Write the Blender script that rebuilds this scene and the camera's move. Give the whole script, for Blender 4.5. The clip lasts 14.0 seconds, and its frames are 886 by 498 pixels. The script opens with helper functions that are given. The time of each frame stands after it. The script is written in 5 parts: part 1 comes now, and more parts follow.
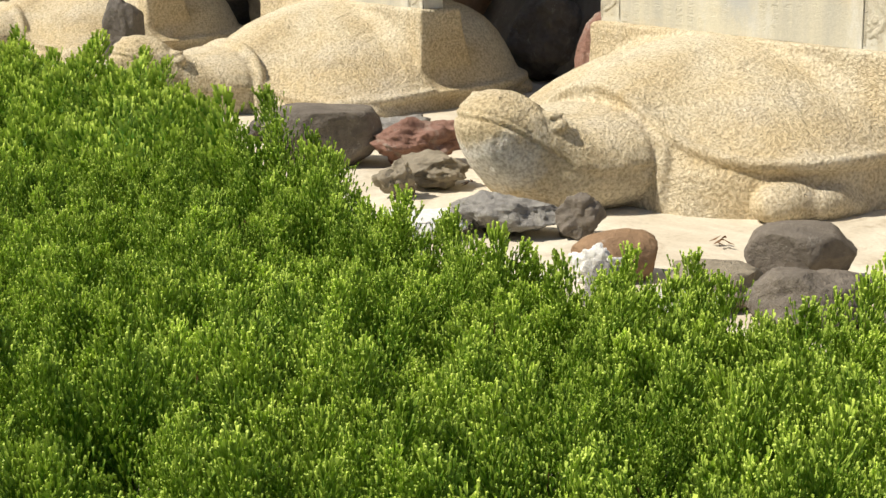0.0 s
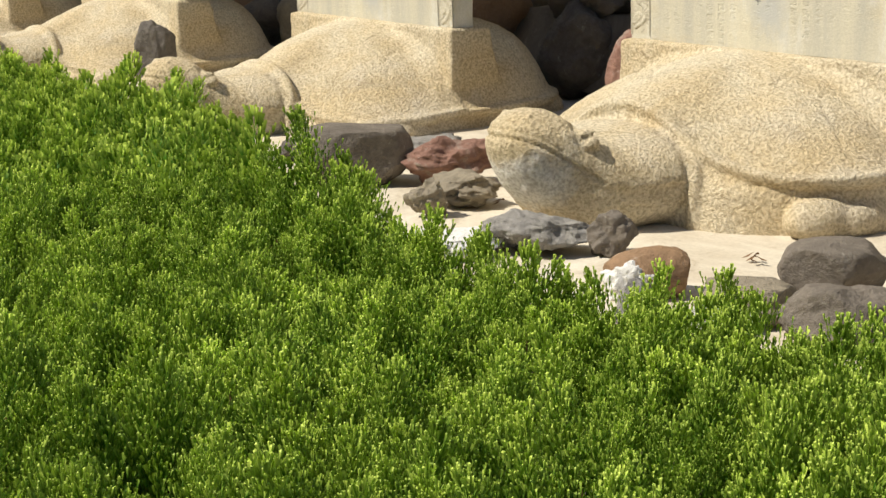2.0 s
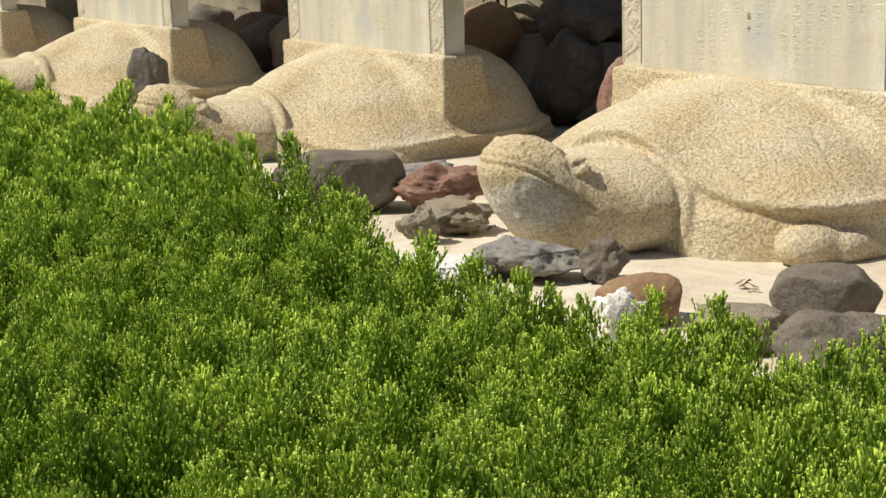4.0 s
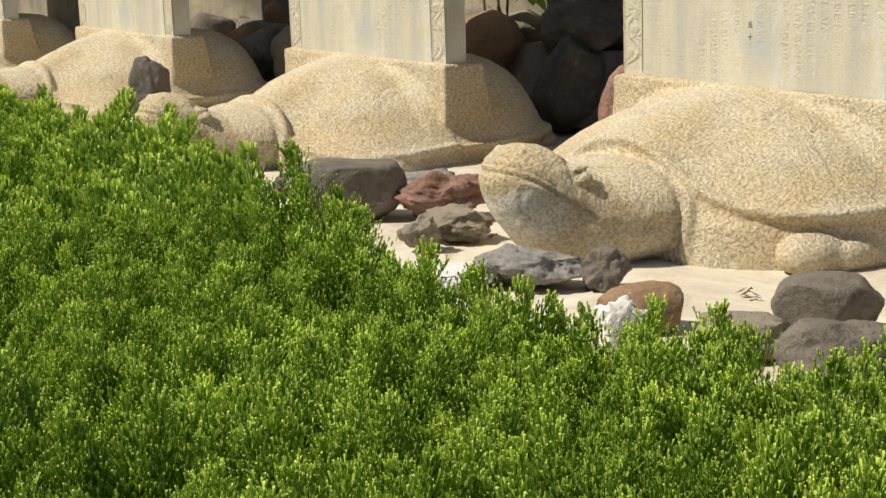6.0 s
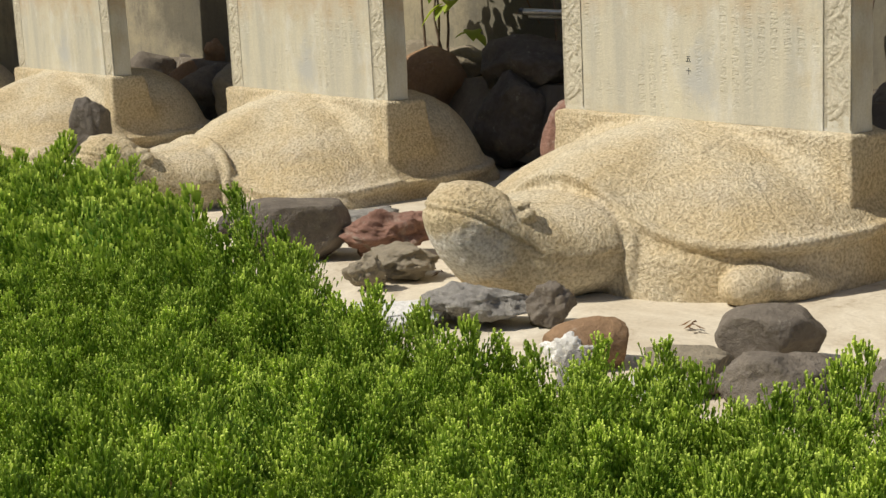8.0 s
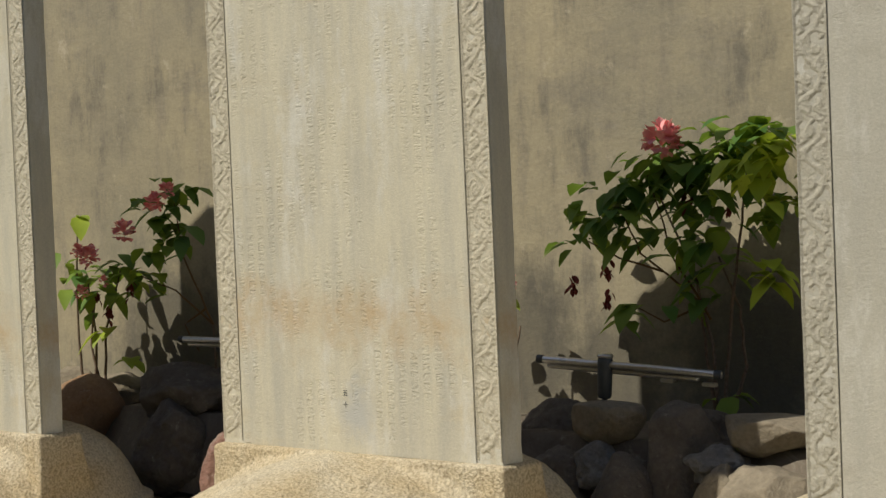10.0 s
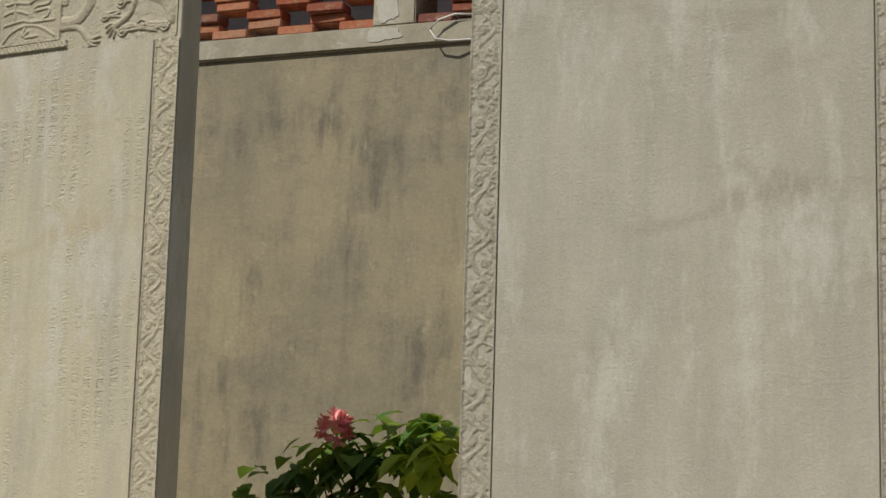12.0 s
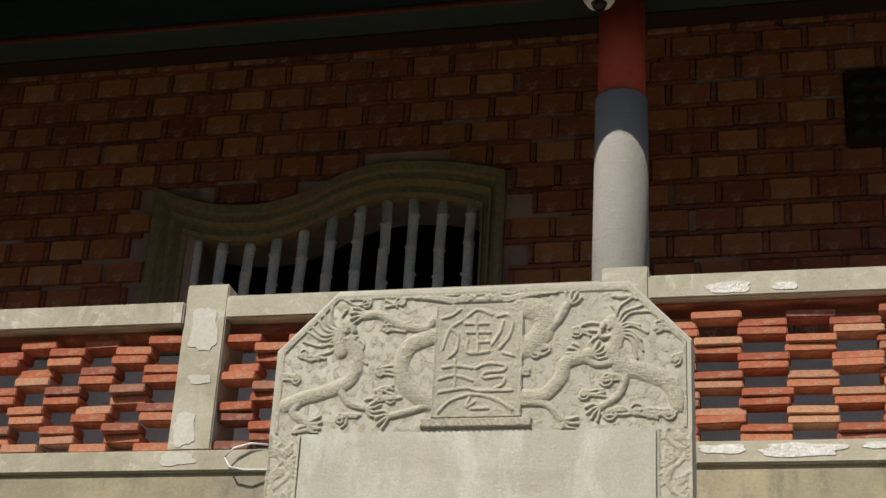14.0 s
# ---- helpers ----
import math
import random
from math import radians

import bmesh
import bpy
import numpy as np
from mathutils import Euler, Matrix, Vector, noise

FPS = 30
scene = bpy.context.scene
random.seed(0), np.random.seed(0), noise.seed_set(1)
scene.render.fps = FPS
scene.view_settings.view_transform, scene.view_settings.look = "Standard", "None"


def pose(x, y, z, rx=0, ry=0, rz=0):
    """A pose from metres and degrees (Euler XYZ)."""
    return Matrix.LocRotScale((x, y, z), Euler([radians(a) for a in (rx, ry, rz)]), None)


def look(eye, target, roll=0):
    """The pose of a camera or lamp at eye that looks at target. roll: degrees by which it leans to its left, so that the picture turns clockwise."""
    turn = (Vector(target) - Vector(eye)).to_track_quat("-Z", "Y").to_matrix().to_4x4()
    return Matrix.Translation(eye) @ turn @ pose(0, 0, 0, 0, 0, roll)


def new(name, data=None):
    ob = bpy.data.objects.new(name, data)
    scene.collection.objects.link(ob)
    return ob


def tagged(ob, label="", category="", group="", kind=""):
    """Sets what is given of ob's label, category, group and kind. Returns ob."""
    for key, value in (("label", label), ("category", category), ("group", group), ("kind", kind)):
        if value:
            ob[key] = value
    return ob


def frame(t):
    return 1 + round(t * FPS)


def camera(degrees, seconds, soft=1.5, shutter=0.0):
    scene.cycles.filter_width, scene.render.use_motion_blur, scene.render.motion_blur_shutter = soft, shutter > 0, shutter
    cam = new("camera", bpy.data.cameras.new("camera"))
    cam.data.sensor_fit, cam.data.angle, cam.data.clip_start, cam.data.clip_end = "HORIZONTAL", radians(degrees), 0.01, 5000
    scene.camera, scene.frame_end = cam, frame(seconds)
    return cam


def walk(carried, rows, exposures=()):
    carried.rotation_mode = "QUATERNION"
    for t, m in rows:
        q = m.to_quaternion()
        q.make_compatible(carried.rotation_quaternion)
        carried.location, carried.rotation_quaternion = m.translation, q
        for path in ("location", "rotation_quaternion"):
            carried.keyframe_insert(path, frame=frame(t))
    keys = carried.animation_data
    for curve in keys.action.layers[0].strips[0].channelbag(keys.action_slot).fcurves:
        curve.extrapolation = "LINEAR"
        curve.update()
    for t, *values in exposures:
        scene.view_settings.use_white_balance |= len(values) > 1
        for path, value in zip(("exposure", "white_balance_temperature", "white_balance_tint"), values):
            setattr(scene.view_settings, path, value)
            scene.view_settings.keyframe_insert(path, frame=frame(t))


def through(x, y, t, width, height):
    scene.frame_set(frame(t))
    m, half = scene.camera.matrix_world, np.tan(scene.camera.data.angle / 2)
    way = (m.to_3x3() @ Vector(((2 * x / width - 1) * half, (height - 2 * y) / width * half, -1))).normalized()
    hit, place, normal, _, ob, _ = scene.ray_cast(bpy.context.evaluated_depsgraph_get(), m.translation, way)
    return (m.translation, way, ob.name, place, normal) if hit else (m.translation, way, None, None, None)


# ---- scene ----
cam = camera(31.86, 14.0)
PATH = [
    (0.0, pose(1.372, -4.275, 1.166, 75.65, 0.80, 53.09)),
    (0.5, pose(1.372, -4.275, 1.166, 75.83, 0.94, 53.58)),
    (1.0, pose(1.372, -4.275, 1.166, 75.97, 0.86, 53.89)),
    (1.5, pose(1.372, -4.275, 1.166, 76.19, 1.13, 54.08)),
    (2.0, pose(1.372, -4.275, 1.166, 76.36, 1.47, 54.13)),
    (2.5, pose(1.372, -4.275, 1.166, 76.76, 1.70, 53.94)),
    (3.0, pose(1.372, -4.275, 1.166, 77.05, 1.57, 53.85)),
    (5.5, pose(1.372, -4.275, 1.166, 77.51, 1.36, 53.84)),
    (6.0, pose(1.372, -4.275, 1.166, 77.65, 1.46, 53.89)),
    (6.5, pose(1.372, -4.275, 1.166, 77.65, 1.54, 53.97)),
    (7.0, pose(1.372, -4.275, 1.166, 77.55, 2.09, 53.90)),
    (7.2, pose(1.372, -4.275, 1.166, 77.57, 2.35, 53.86)),
    (9.3, pose(1.386, -4.280, 1.274, 84.88, 1.29, 43.28)),
    (9.5, pose(1.387, -4.280, 1.285, 86.29, 1.43, 41.80)),
    (10.0, pose(1.407, -4.267, 1.301, 89.54, 1.84, 39.40)),
    (10.5, pose(1.427, -4.254, 1.317, 92.02, 1.58, 36.30)),
    (11.0, pose(1.447, -4.241, 1.334, 93.65, 1.02, 32.88)),
    (11.5, pose(1.457, -4.255, 1.357, 96.31, -0.83, 30.77)),
    (12.0, pose(1.468, -4.269, 1.380, 99.35, -1.93, 27.67)),
    (12.5, pose(1.479, -4.283, 1.403, 104.59, -3.13, 24.19)),
    (13.0, pose(1.484, -4.303, 1.428, 110.12, -3.97, 20.93)),
    (13.5, pose(1.490, -4.323, 1.454, 112.43, -4.63, 20.18)),
    (14.0, pose(1.495, -4.343, 1.479, 114.73, -3.05, 19.47)),
]
EXPOSURES = [(0.0, 0.78), (1.5, 0.70), (3.0, 0.62), (7.2, 0.53), (9.4, 0.12), (10.5, 0.2), (11.0, 0.16), (12.0, 0.0), (12.5, -0.17), (13.0, 0.05), (14.0, 0.58)]
SKY, SUN = 0.07, 3.6
walk(cam, PATH, EXPOSURES)

# world and sun
SUN_DIR = Vector((0.84, 1.75, -2.3)).normalized()
world = bpy.data.worlds.new("world")
scene.world = world
world.use_nodes = True
sky = world.node_tree.nodes.new("ShaderNodeTexSky")
sky.sky_type, sky.sun_disc = "NISHITA", False
sky.sun_elevation = math.asin(-SUN_DIR.z)
sky.sun_rotation = math.atan2(-SUN_DIR.x, -SUN_DIR.y)
world.node_tree.links.new(sky.outputs[0], world.node_tree.nodes["Background"].inputs[0])
world.node_tree.nodes["Background"].inputs[1].default_value = SKY
sun = new("sun", bpy.data.lights.new("sun", "SUN"))
sun.data.energy, sun.data.angle, sun.data.color = SUN, radians(0.5), (1.0, 0.93, 0.80)
sun.matrix_world = look((0, 0, 20), Vector((0, 0, 20)) + SUN_DIR)


# ---- materials ----
class Nodes:
    """Small helper round a material's node tree."""

    def __init__(self, name):
        self.mat = bpy.data.materials.new(name)
        self.mat.use_nodes = True
        self.tree = self.mat.node_tree
        self.bsdf = self.tree.nodes["Principled BSDF"]
        self.coord = self.tree.nodes.new("ShaderNodeTexCoord").outputs["Object"]

    def add(self, kind, **inputs):
        n = self.tree.nodes.new(kind)
        for k, v in inputs.items():
            self.put(n.inputs[k.replace("_", " ")], v)
        return n

    def put(self, socket, v):
        if isinstance(v, bpy.types.NodeSocket):
            self.tree.links.new(v, socket)
        else:
            socket.default_value = v

    def noise(self, scale, detail=4.0, rough=0.6, stretch=(1, 1, 1), distort=0.0):
        m = self.add("ShaderNodeMapping", Vector=self.coord, Scale=stretch)
        return self.add("ShaderNodeTexNoise", Vector=m.outputs[0], Scale=scale, Detail=detail, Roughness=rough, Distortion=distort).outputs["Fac"]

    def ramp(self, fac, a, b, lo=(0, 0, 0, 1), hi=(1, 1, 1, 1)):
        n = self.add("ShaderNodeValToRGB", Fac=fac)
        n.color_ramp.elements[0].position, n.color_ramp.elements[1].position = a, b
        n.color_ramp.elements[0].color, n.color_ramp.elements[1].color = lo, hi
        return n.outputs[0]

    def mix(self, fac, a, b, kind="MIX"):
        n = self.tree.nodes.new("ShaderNodeMix")
        n.data_type, n.blend_type = "RGBA", kind
        for k, v in ((0, fac), (6, a), (7, b)):
            self.put(n.inputs[k], v)
        return n.outputs[2]

    def math(self, op, a, b=0.0):
        n = self.tree.nodes.new("ShaderNodeMath")
        n.operation = op
        self.put(n.inputs[0], a)
        self.put(n.inputs[1], b)
        return n.outputs[0]

    def bump(self, height, strength, distance, before=None):
        n = self.add("ShaderNodeBump", Height=height, Strength=strength, Distance=distance)
        if before is not None:
            self.put(n.inputs["Normal"], before)
        return n.outputs[0]

    def done(self, color, rough, normal=None, **more):
        self.put(self.bsdf.inputs["Base Color"], color)
        self.put(self.bsdf.inputs["Roughness"], rough)
        self.bsdf.inputs["Specular IOR Level"].default_value = 0.25
        if normal is not None:
            self.put(self.bsdf.inputs["Normal"], normal)
        for k, v in more.items():
            self.put(self.bsdf.inputs[k.replace("_", " ")], v)
        return self.mat


def rgb(r, g, b):
    return (r, g, b, 1)


def stone(name, light, dark, stain, grain=90.0, bump=0.6, depth=0.006, big=3.0, stretch=(1, 1, 1), rough=0.88, stain_at=(0.55, 0.75)):
    n = Nodes(name)
    fine = n.noise(grain, 5, 0.7)
    wide = n.noise(big, 5, 0.65, stretch, 0.4)
    patch = n.noise(big * 0.6, 6, 0.7, stretch, 0.8)
    c = n.mix(n.ramp(wide, 0.3, 0.7), dark, light)
    c = n.mix(n.ramp(patch, *stain_at), c, stain)
    c = n.mix(0.55, c, n.ramp(fine, 0.25, 0.8, rgb(0.45, 0.43, 0.40), rgb(1.25, 1.25, 1.25)), "MULTIPLY")
    fleck = n.noise(grain * 0.55, 6, 0.8, (1, 1, 1), 0.6)
    c = n.mix(n.math("MULTIPLY", n.ramp(fleck, 0.60, 0.68), 0.45), c, n.mix(0.5, stain, rgb(0.62, 0.58, 0.50)))
    nor = n.bump(fine, bump, depth)
    nor = n.bump(n.noise(grain * 0.3, 6, 0.75), 0.6, 0.02, nor)
    nor = n.bump(wide, 0.3, 0.02, nor)
    return n.done(c, rough, nor)


def turtle_stone():
    """Bush-hammered sandy granite: pitted, rust-tinged, with grey-black weather stains and a pale chin."""
    n = Nodes("sandy_granite")
    fine = n.noise(88, 4, 0.62)
    tiny = n.noise(260, 3, 0.6)
    wide = n.noise(2.3, 6, 0.65, (1, 1, 1), 0.5)
    moss = n.noise(3.2, 7, 0.72, (1, 1, 1.6), 0.8)
    c = n.mix(n.ramp(wide, 0.35, 0.68), rgb(0.63, 0.565, 0.425), rgb(0.55, 0.44, 0.265))
    c = n.mix(n.math("MULTIPLY", n.ramp(moss, 0.54, 0.72), 0.6), c, rgb(0.34, 0.28, 0.19))
    c = n.mix(n.math("MULTIPLY", n.ramp(n.noise(1.7, 5, 0.6), 0.58, 0.72), 0.6), c, rgb(0.60, 0.55, 0.46))
    pos = n.add("ShaderNodeSeparateXYZ", Vector=n.coord)
    dy, dz = n.math("DIVIDE", n.math("ADD", pos.outputs[1], 1.17), 0.13), n.math("DIVIDE", n.math("SUBTRACT", pos.outputs[2], 0.16), 0.13)
    d = n.math("ADD", n.math("SQRT", n.math("ADD", n.math("MULTIPLY", dy, dy), n.math("MULTIPLY", dz, dz))), n.math("MULTIPLY", n.math("SUBTRACT", n.noise(9, 6, 0.75), 0.5), 1.6))
    c = n.mix(n.math("MULTIPLY", n.ramp(d, 0.5, 0.95, rgb(1, 1, 1), rgb(0, 0, 0)), 0.75), c, rgb(0.72, 0.71, 0.68))
    c = n.mix(0.65, c, n.ramp(fine, 0.36, 0.60, rgb(0.58, 0.53, 0.45), rgb(1.34, 1.35, 1.36)), "MULTIPLY")
    nor = n.bump(fine, 0.9, 0.017)
    nor = n.bump(tiny, 0.5, 0.004, nor)
    return n.done(c, 0.9, nor)


def slab_stone(name, light, dark, rust, carved=0.0, band=False):
    """Weathered pale stone with rain streaks; carved: faint columns of worn script."""
    n = Nodes(name)
    fine = n.noise(140, 4, 0.65)
    streak = n.noise(7, 7, 0.7, (1, 1, 0.12), 0.0)
    wide = n.noise(1.6, 6, 0.65, (1, 1, 0.7), 0.6)
    c = n.mix(n.ramp(wide, 0.32, 0.68), light, dark)
    c = n.mix(n.math("MULTIPLY", n.ramp(streak, 0.42, 0.66), 0.65), c, rgb(0.42, 0.41, 0.36))
    c = n.mix(n.math("MULTIPLY", n.ramp(n.noise(2.1, 5, 0.6, (0.6, 1, 1.8), 0.6), 0.56, 0.7), 0.75), c, rust)
    c = n.mix(n.math("MULTIPLY", n.ramp(n.noise(3, 8, 0.74, (1, 1, 0.4), 0.0), 0.51, 0.62), 0.65), c, rgb(0.66, 0.655, 0.605))
    c = n.mix(0.35, c, n.ramp(fine, 0.3, 0.75, rgb(0.6, 0.6, 0.58), rgb(1.15, 1.15, 1.15)), "MULTIPLY")
    nor = n.bump(n.noise(22, 5, 0.7), 0.25, 0.004, n.bump(fine, 0.5, 0.003))
    if band:
        pos = n.add("ShaderNodeSeparateXYZ", Vector=n.coord)
        lift = n.math("ADD", pos.outputs[2], n.math("MULTIPLY", n.math("SUBTRACT", n.noise(5, 6, 0.7), 0.5), 0.5))
        near = n.ramp(n.math("ABSOLUTE", n.math("SUBTRACT", lift, 1.0)), 0.03, 0.16, rgb(1, 1, 1), rgb(0, 0, 0))
        c = n.mix(n.math("MULTIPLY", n.math("MULTIPLY", near, n.ramp(n.noise(3.1, 6, 0.7), 0.38, 0.62)), 0.8), c, rgb(0.47, 0.34, 0.19))
        dx = n.math("MULTIPLY", n.math("SUBTRACT", pos.outputs[0], 0.03), 1.2)
        dz = n.math("SUBTRACT", lift, 0.66)
        rr = n.math("SQRT", n.math("ADD", n.math("MULTIPLY", dx, dx), n.math("MULTIPLY", dz, dz)))
        c = n.mix(n.math("MULTIPLY", n.ramp(rr, 0.05, 0.14, rgb(1, 1, 1), rgb(0, 0, 0)), 0.7), c, rgb(0.43, 0.44, 0.43))
    if carved:
        wob = n.add("ShaderNodeTexNoise", Vector=n.coord, Scale=6.0, Detail=2.0)
        sep = n.add("ShaderNodeSeparateXYZ", Vector=n.add("ShaderNodeVectorMath", Vector=n.coord).outputs[0])
        jit = n.math("MULTIPLY", n.math("SUBTRACT", wob.outputs["Fac"], 0.5), 0.05)
        col = n.math("ABSOLUTE", n.math("SUBTRACT", n.math("FRACT", n.math("MULTIPLY", n.math("ADD", sep.outputs[0], n.math("MULTIPLY", jit, 0.3)), 17.0)), 0.5))
        row = n.math("ABSOLUTE", n.math("SUBTRACT", n.math("FRACT", n.math("MULTIPLY", n.math("ADD", sep.outputs[2], jit), 27.0)), 0.5))
        cell = n.math("MULTIPLY", n.ramp(col, 0.24, 0.30, rgb(1, 1, 1), rgb(0, 0, 0)), n.ramp(row, 0.36, 0.42, rgb(1, 1, 1), rgb(0, 0, 0)))
        marks = n.ramp(n.noise(95, 2, 0.5, (0.7, 1, 1.5)), 0.46, 0.54)
        worn = n.ramp(n.noise(3.2, 5, 0.65), 0.47, 0.68)
        glyph = n.math("MULTIPLY", n.math("MULTIPLY", cell, marks), worn)
        nor = n.bump(glyph, carved, -0.006, nor)
    return n.done(c, 0.85, nor)


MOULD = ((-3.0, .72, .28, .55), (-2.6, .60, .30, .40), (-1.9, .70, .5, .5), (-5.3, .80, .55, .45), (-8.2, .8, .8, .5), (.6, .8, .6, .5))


def plaster_wall():
    n = Nodes("weathered_plaster")
    fine = n.noise(60, 5, 0.7)
    wide = n.noise(1.5, 8, 0.7, (1, 1, 0.9), 0.0)
    drip = n.noise(9, 7, 0.72, (1, 1, 0.2), 0.0)
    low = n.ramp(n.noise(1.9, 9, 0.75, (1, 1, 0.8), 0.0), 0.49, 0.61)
    c = n.mix(n.ramp(wide, 0.32, 0.66), rgb(0.43, 0.375, 0.25), rgb(0.29, 0.265, 0.195))
    c = n.mix(n.math("MULTIPLY", n.ramp(drip, 0.5, 0.72), 0.6), c, rgb(0.22, 0.20, 0.17))
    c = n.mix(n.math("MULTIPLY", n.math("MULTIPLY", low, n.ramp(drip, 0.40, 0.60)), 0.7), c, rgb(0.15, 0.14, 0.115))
    c = n.mix(n.ramp(n.noise(0.8, 8, 0.74, (1, 1, 1.5), 0.0), 0.52, 0.64), c, n.mix(n.ramp(drip, 0.4, 0.66), rgb(0.30, 0.275, 0.215), rgb(0.17, 0.155, 0.125)))
    c = n.mix(n.math("MULTIPLY", n.ramp(n.noise(6, 6, 0.75, (1, 1, 0.7), 0.0), 0.60, 0.68), 0.7), c, rgb(0.50, 0.44, 0.33))
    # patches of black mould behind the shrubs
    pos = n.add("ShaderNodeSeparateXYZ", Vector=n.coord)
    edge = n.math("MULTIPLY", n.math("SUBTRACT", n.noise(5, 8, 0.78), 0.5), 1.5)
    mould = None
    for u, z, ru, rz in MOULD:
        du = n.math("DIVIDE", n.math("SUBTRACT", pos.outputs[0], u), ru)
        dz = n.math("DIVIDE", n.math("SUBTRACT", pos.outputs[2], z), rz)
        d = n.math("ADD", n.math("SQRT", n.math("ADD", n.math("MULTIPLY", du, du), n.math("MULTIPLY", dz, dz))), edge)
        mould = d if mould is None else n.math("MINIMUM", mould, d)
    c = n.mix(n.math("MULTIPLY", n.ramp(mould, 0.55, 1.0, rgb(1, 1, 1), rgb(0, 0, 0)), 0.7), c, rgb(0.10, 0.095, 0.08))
    c = n.mix(0.4, c, n.ramp(fine, 0.3, 0.75, rgb(0.6, 0.6, 0.6), rgb(1.15, 1.15, 1.15)), "MULTIPLY")
    nor = n.bump(fine, 0.35, 0.004)
    nor = n.bump(n.noise(14, 5, 0.7), 0.4, 0.012, nor)
    return n.done(c, 0.92, nor)


def concrete(name, light, dark, stain, grain=70.0):
    n = Nodes(name)
    fine = n.noise(grain, 5, 0.7)
    wide = n.noise(2.2, 7, 0.7, (1, 1, 1), 1.0)
    c = n.mix(n.ramp(wide, 0.35, 0.62), light, dark)
    c = n.mix(n.math("MULTIPLY", n.ramp(n.noise(5.5, 7, 0.75, (1, 1, 1), 1.5), 0.55, 0.7), 0.8), c, stain)
    c = n.mix(0.35, c, n.ramp(fine, 0.3, 0.75, rgb(0.6, 0.6, 0.58), rgb(1.15, 1.15, 1.15)), "MULTIPLY")
    nor = n.bump(fine, 0.4, 0.004)
    nor = n.bump(n.noise(9, 5, 0.7), 0.35, 0.01, nor)
    return n.done(c, 0.85, nor)


def brick_clay(name, stops, fine_scale=80.0, face=0.5):
    n = Nodes(name)
    rnd = n.tree.nodes.new("ShaderNodeObjectInfo").outputs["Random"]
    r = n.add("ShaderNodeValToRGB", Fac=rnd)
    els = r.color_ramp.elements
    while len(els) < len(stops):
        els.new(0.5)
    for i, col in enumerate(stops):
        els[i].position, els[i].color = i / (len(stops) - 1), col
    fine = n.noise(fine_scale, 5, 0.7)
    wide = n.noise(9, 5, 0.7, (1, 1, 1), 0.8)
    c = n.mix(n.math("MULTIPLY", n.ramp(wide, 0.5, 0.72), face), r.outputs[0], rgb(0.10, 0.07, 0.055))
    c = n.mix(n.math("MULTIPLY", n.ramp(n.noise(7, 6, 0.72, (1, 1, 2), 0.3), 0.54, 0.66), 0.45), c, rgb(0.62, 0.43, 0.30))
    c = n.mix(0.45, c, n.ramp(fine, 0.3, 0.75, rgb(0.55, 0.55, 0.55), rgb(1.2, 1.2, 1.2)), "MULTIPLY")
    return n.done(c, 0.85, n.bump(fine, 0.5, 0.004))


def leaf_material(name, deep, young, light=0.35, through=(0.30, 0.42, 0.02, 1), shade=(0.06, 0.14, 0.004, 1)):
    n = Nodes(name)
    att = n.tree.nodes.new("ShaderNodeAttribute")
    att.attribute_name = "young"
    rnd = n.tree.nodes.new("ShaderNodeNewGeometry").outputs["Random Per Island"]
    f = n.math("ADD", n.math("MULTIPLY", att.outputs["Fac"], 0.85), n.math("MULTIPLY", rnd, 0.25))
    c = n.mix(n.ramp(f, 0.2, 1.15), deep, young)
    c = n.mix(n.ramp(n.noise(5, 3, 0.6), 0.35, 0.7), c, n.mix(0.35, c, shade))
    n.done(c, 0.55)
    tr = n.add("ShaderNodeBsdfTranslucent", Color=n.mix(0.5, c, list(through)))
    mx = n.add("ShaderNodeMixShader", Fac=light)
    n.tree.links.new(n.bsdf.outputs[0], mx.inputs[1])
    n.tree.links.new(tr.outputs[0], mx.inputs[2])
    n.tree.links.new(mx.outputs[0], n.tree.nodes["Material Output"].inputs[0])
    return n.mat


def plain(name, color, rough=0.6, metal=0.0, grain=40.0, amount=0.3):
    n = Nodes(name)
    f = n.noise(grain, 4, 0.65)
    c = n.mix(amount, color, n.ramp(f, 0.3, 0.75, rgb(0.4, 0.4, 0.4), rgb(1.2, 1.2, 1.2)), "MULTIPLY")
    return n.done(c, rough, n.bump(f, 0.2, 0.002), Metallic=metal)


TURTLE = turtle_stone()
SLAB_WARM = slab_stone("pale_granite", rgb(0.64, 0.60, 0.47), rgb(0.56, 0.52, 0.40), rgb(0.53, 0.46, 0.32), 0.65, True)
SLAB_GREY = slab_stone("grey_granite", rgb(0.57, 0.55, 0.475), rgb(0.46, 0.44, 0.37), rgb(0.38, 0.35, 0.285), 0.2)
RELIEF_WARM = stone("carved_pale_granite", rgb(0.66, 0.61, 0.48), rgb(0.55, 0.51, 0.40), rgb(0.45, 0.42, 0.34), 130, 0.5, 0.003, 3.0)
RELIEF_GREY = stone("carved_grey_granite", rgb(0.56, 0.53, 0.44), rgb(0.47, 0.45, 0.37), rgb(0.42, 0.40, 0.34), 130, 0.5, 0.003, 3.0)
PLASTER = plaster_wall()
PAVING = concrete("pale_concrete", rgb(0.72, 0.66, 0.54), rgb(0.54, 0.47, 0.36), rgb(0.36, 0.29, 0.20))
TRIM = concrete("weathered_cement", rgb(0.50, 0.47, 0.38), rgb(0.36, 0.33, 0.255), rgb(0.68, 0.66, 0.60))
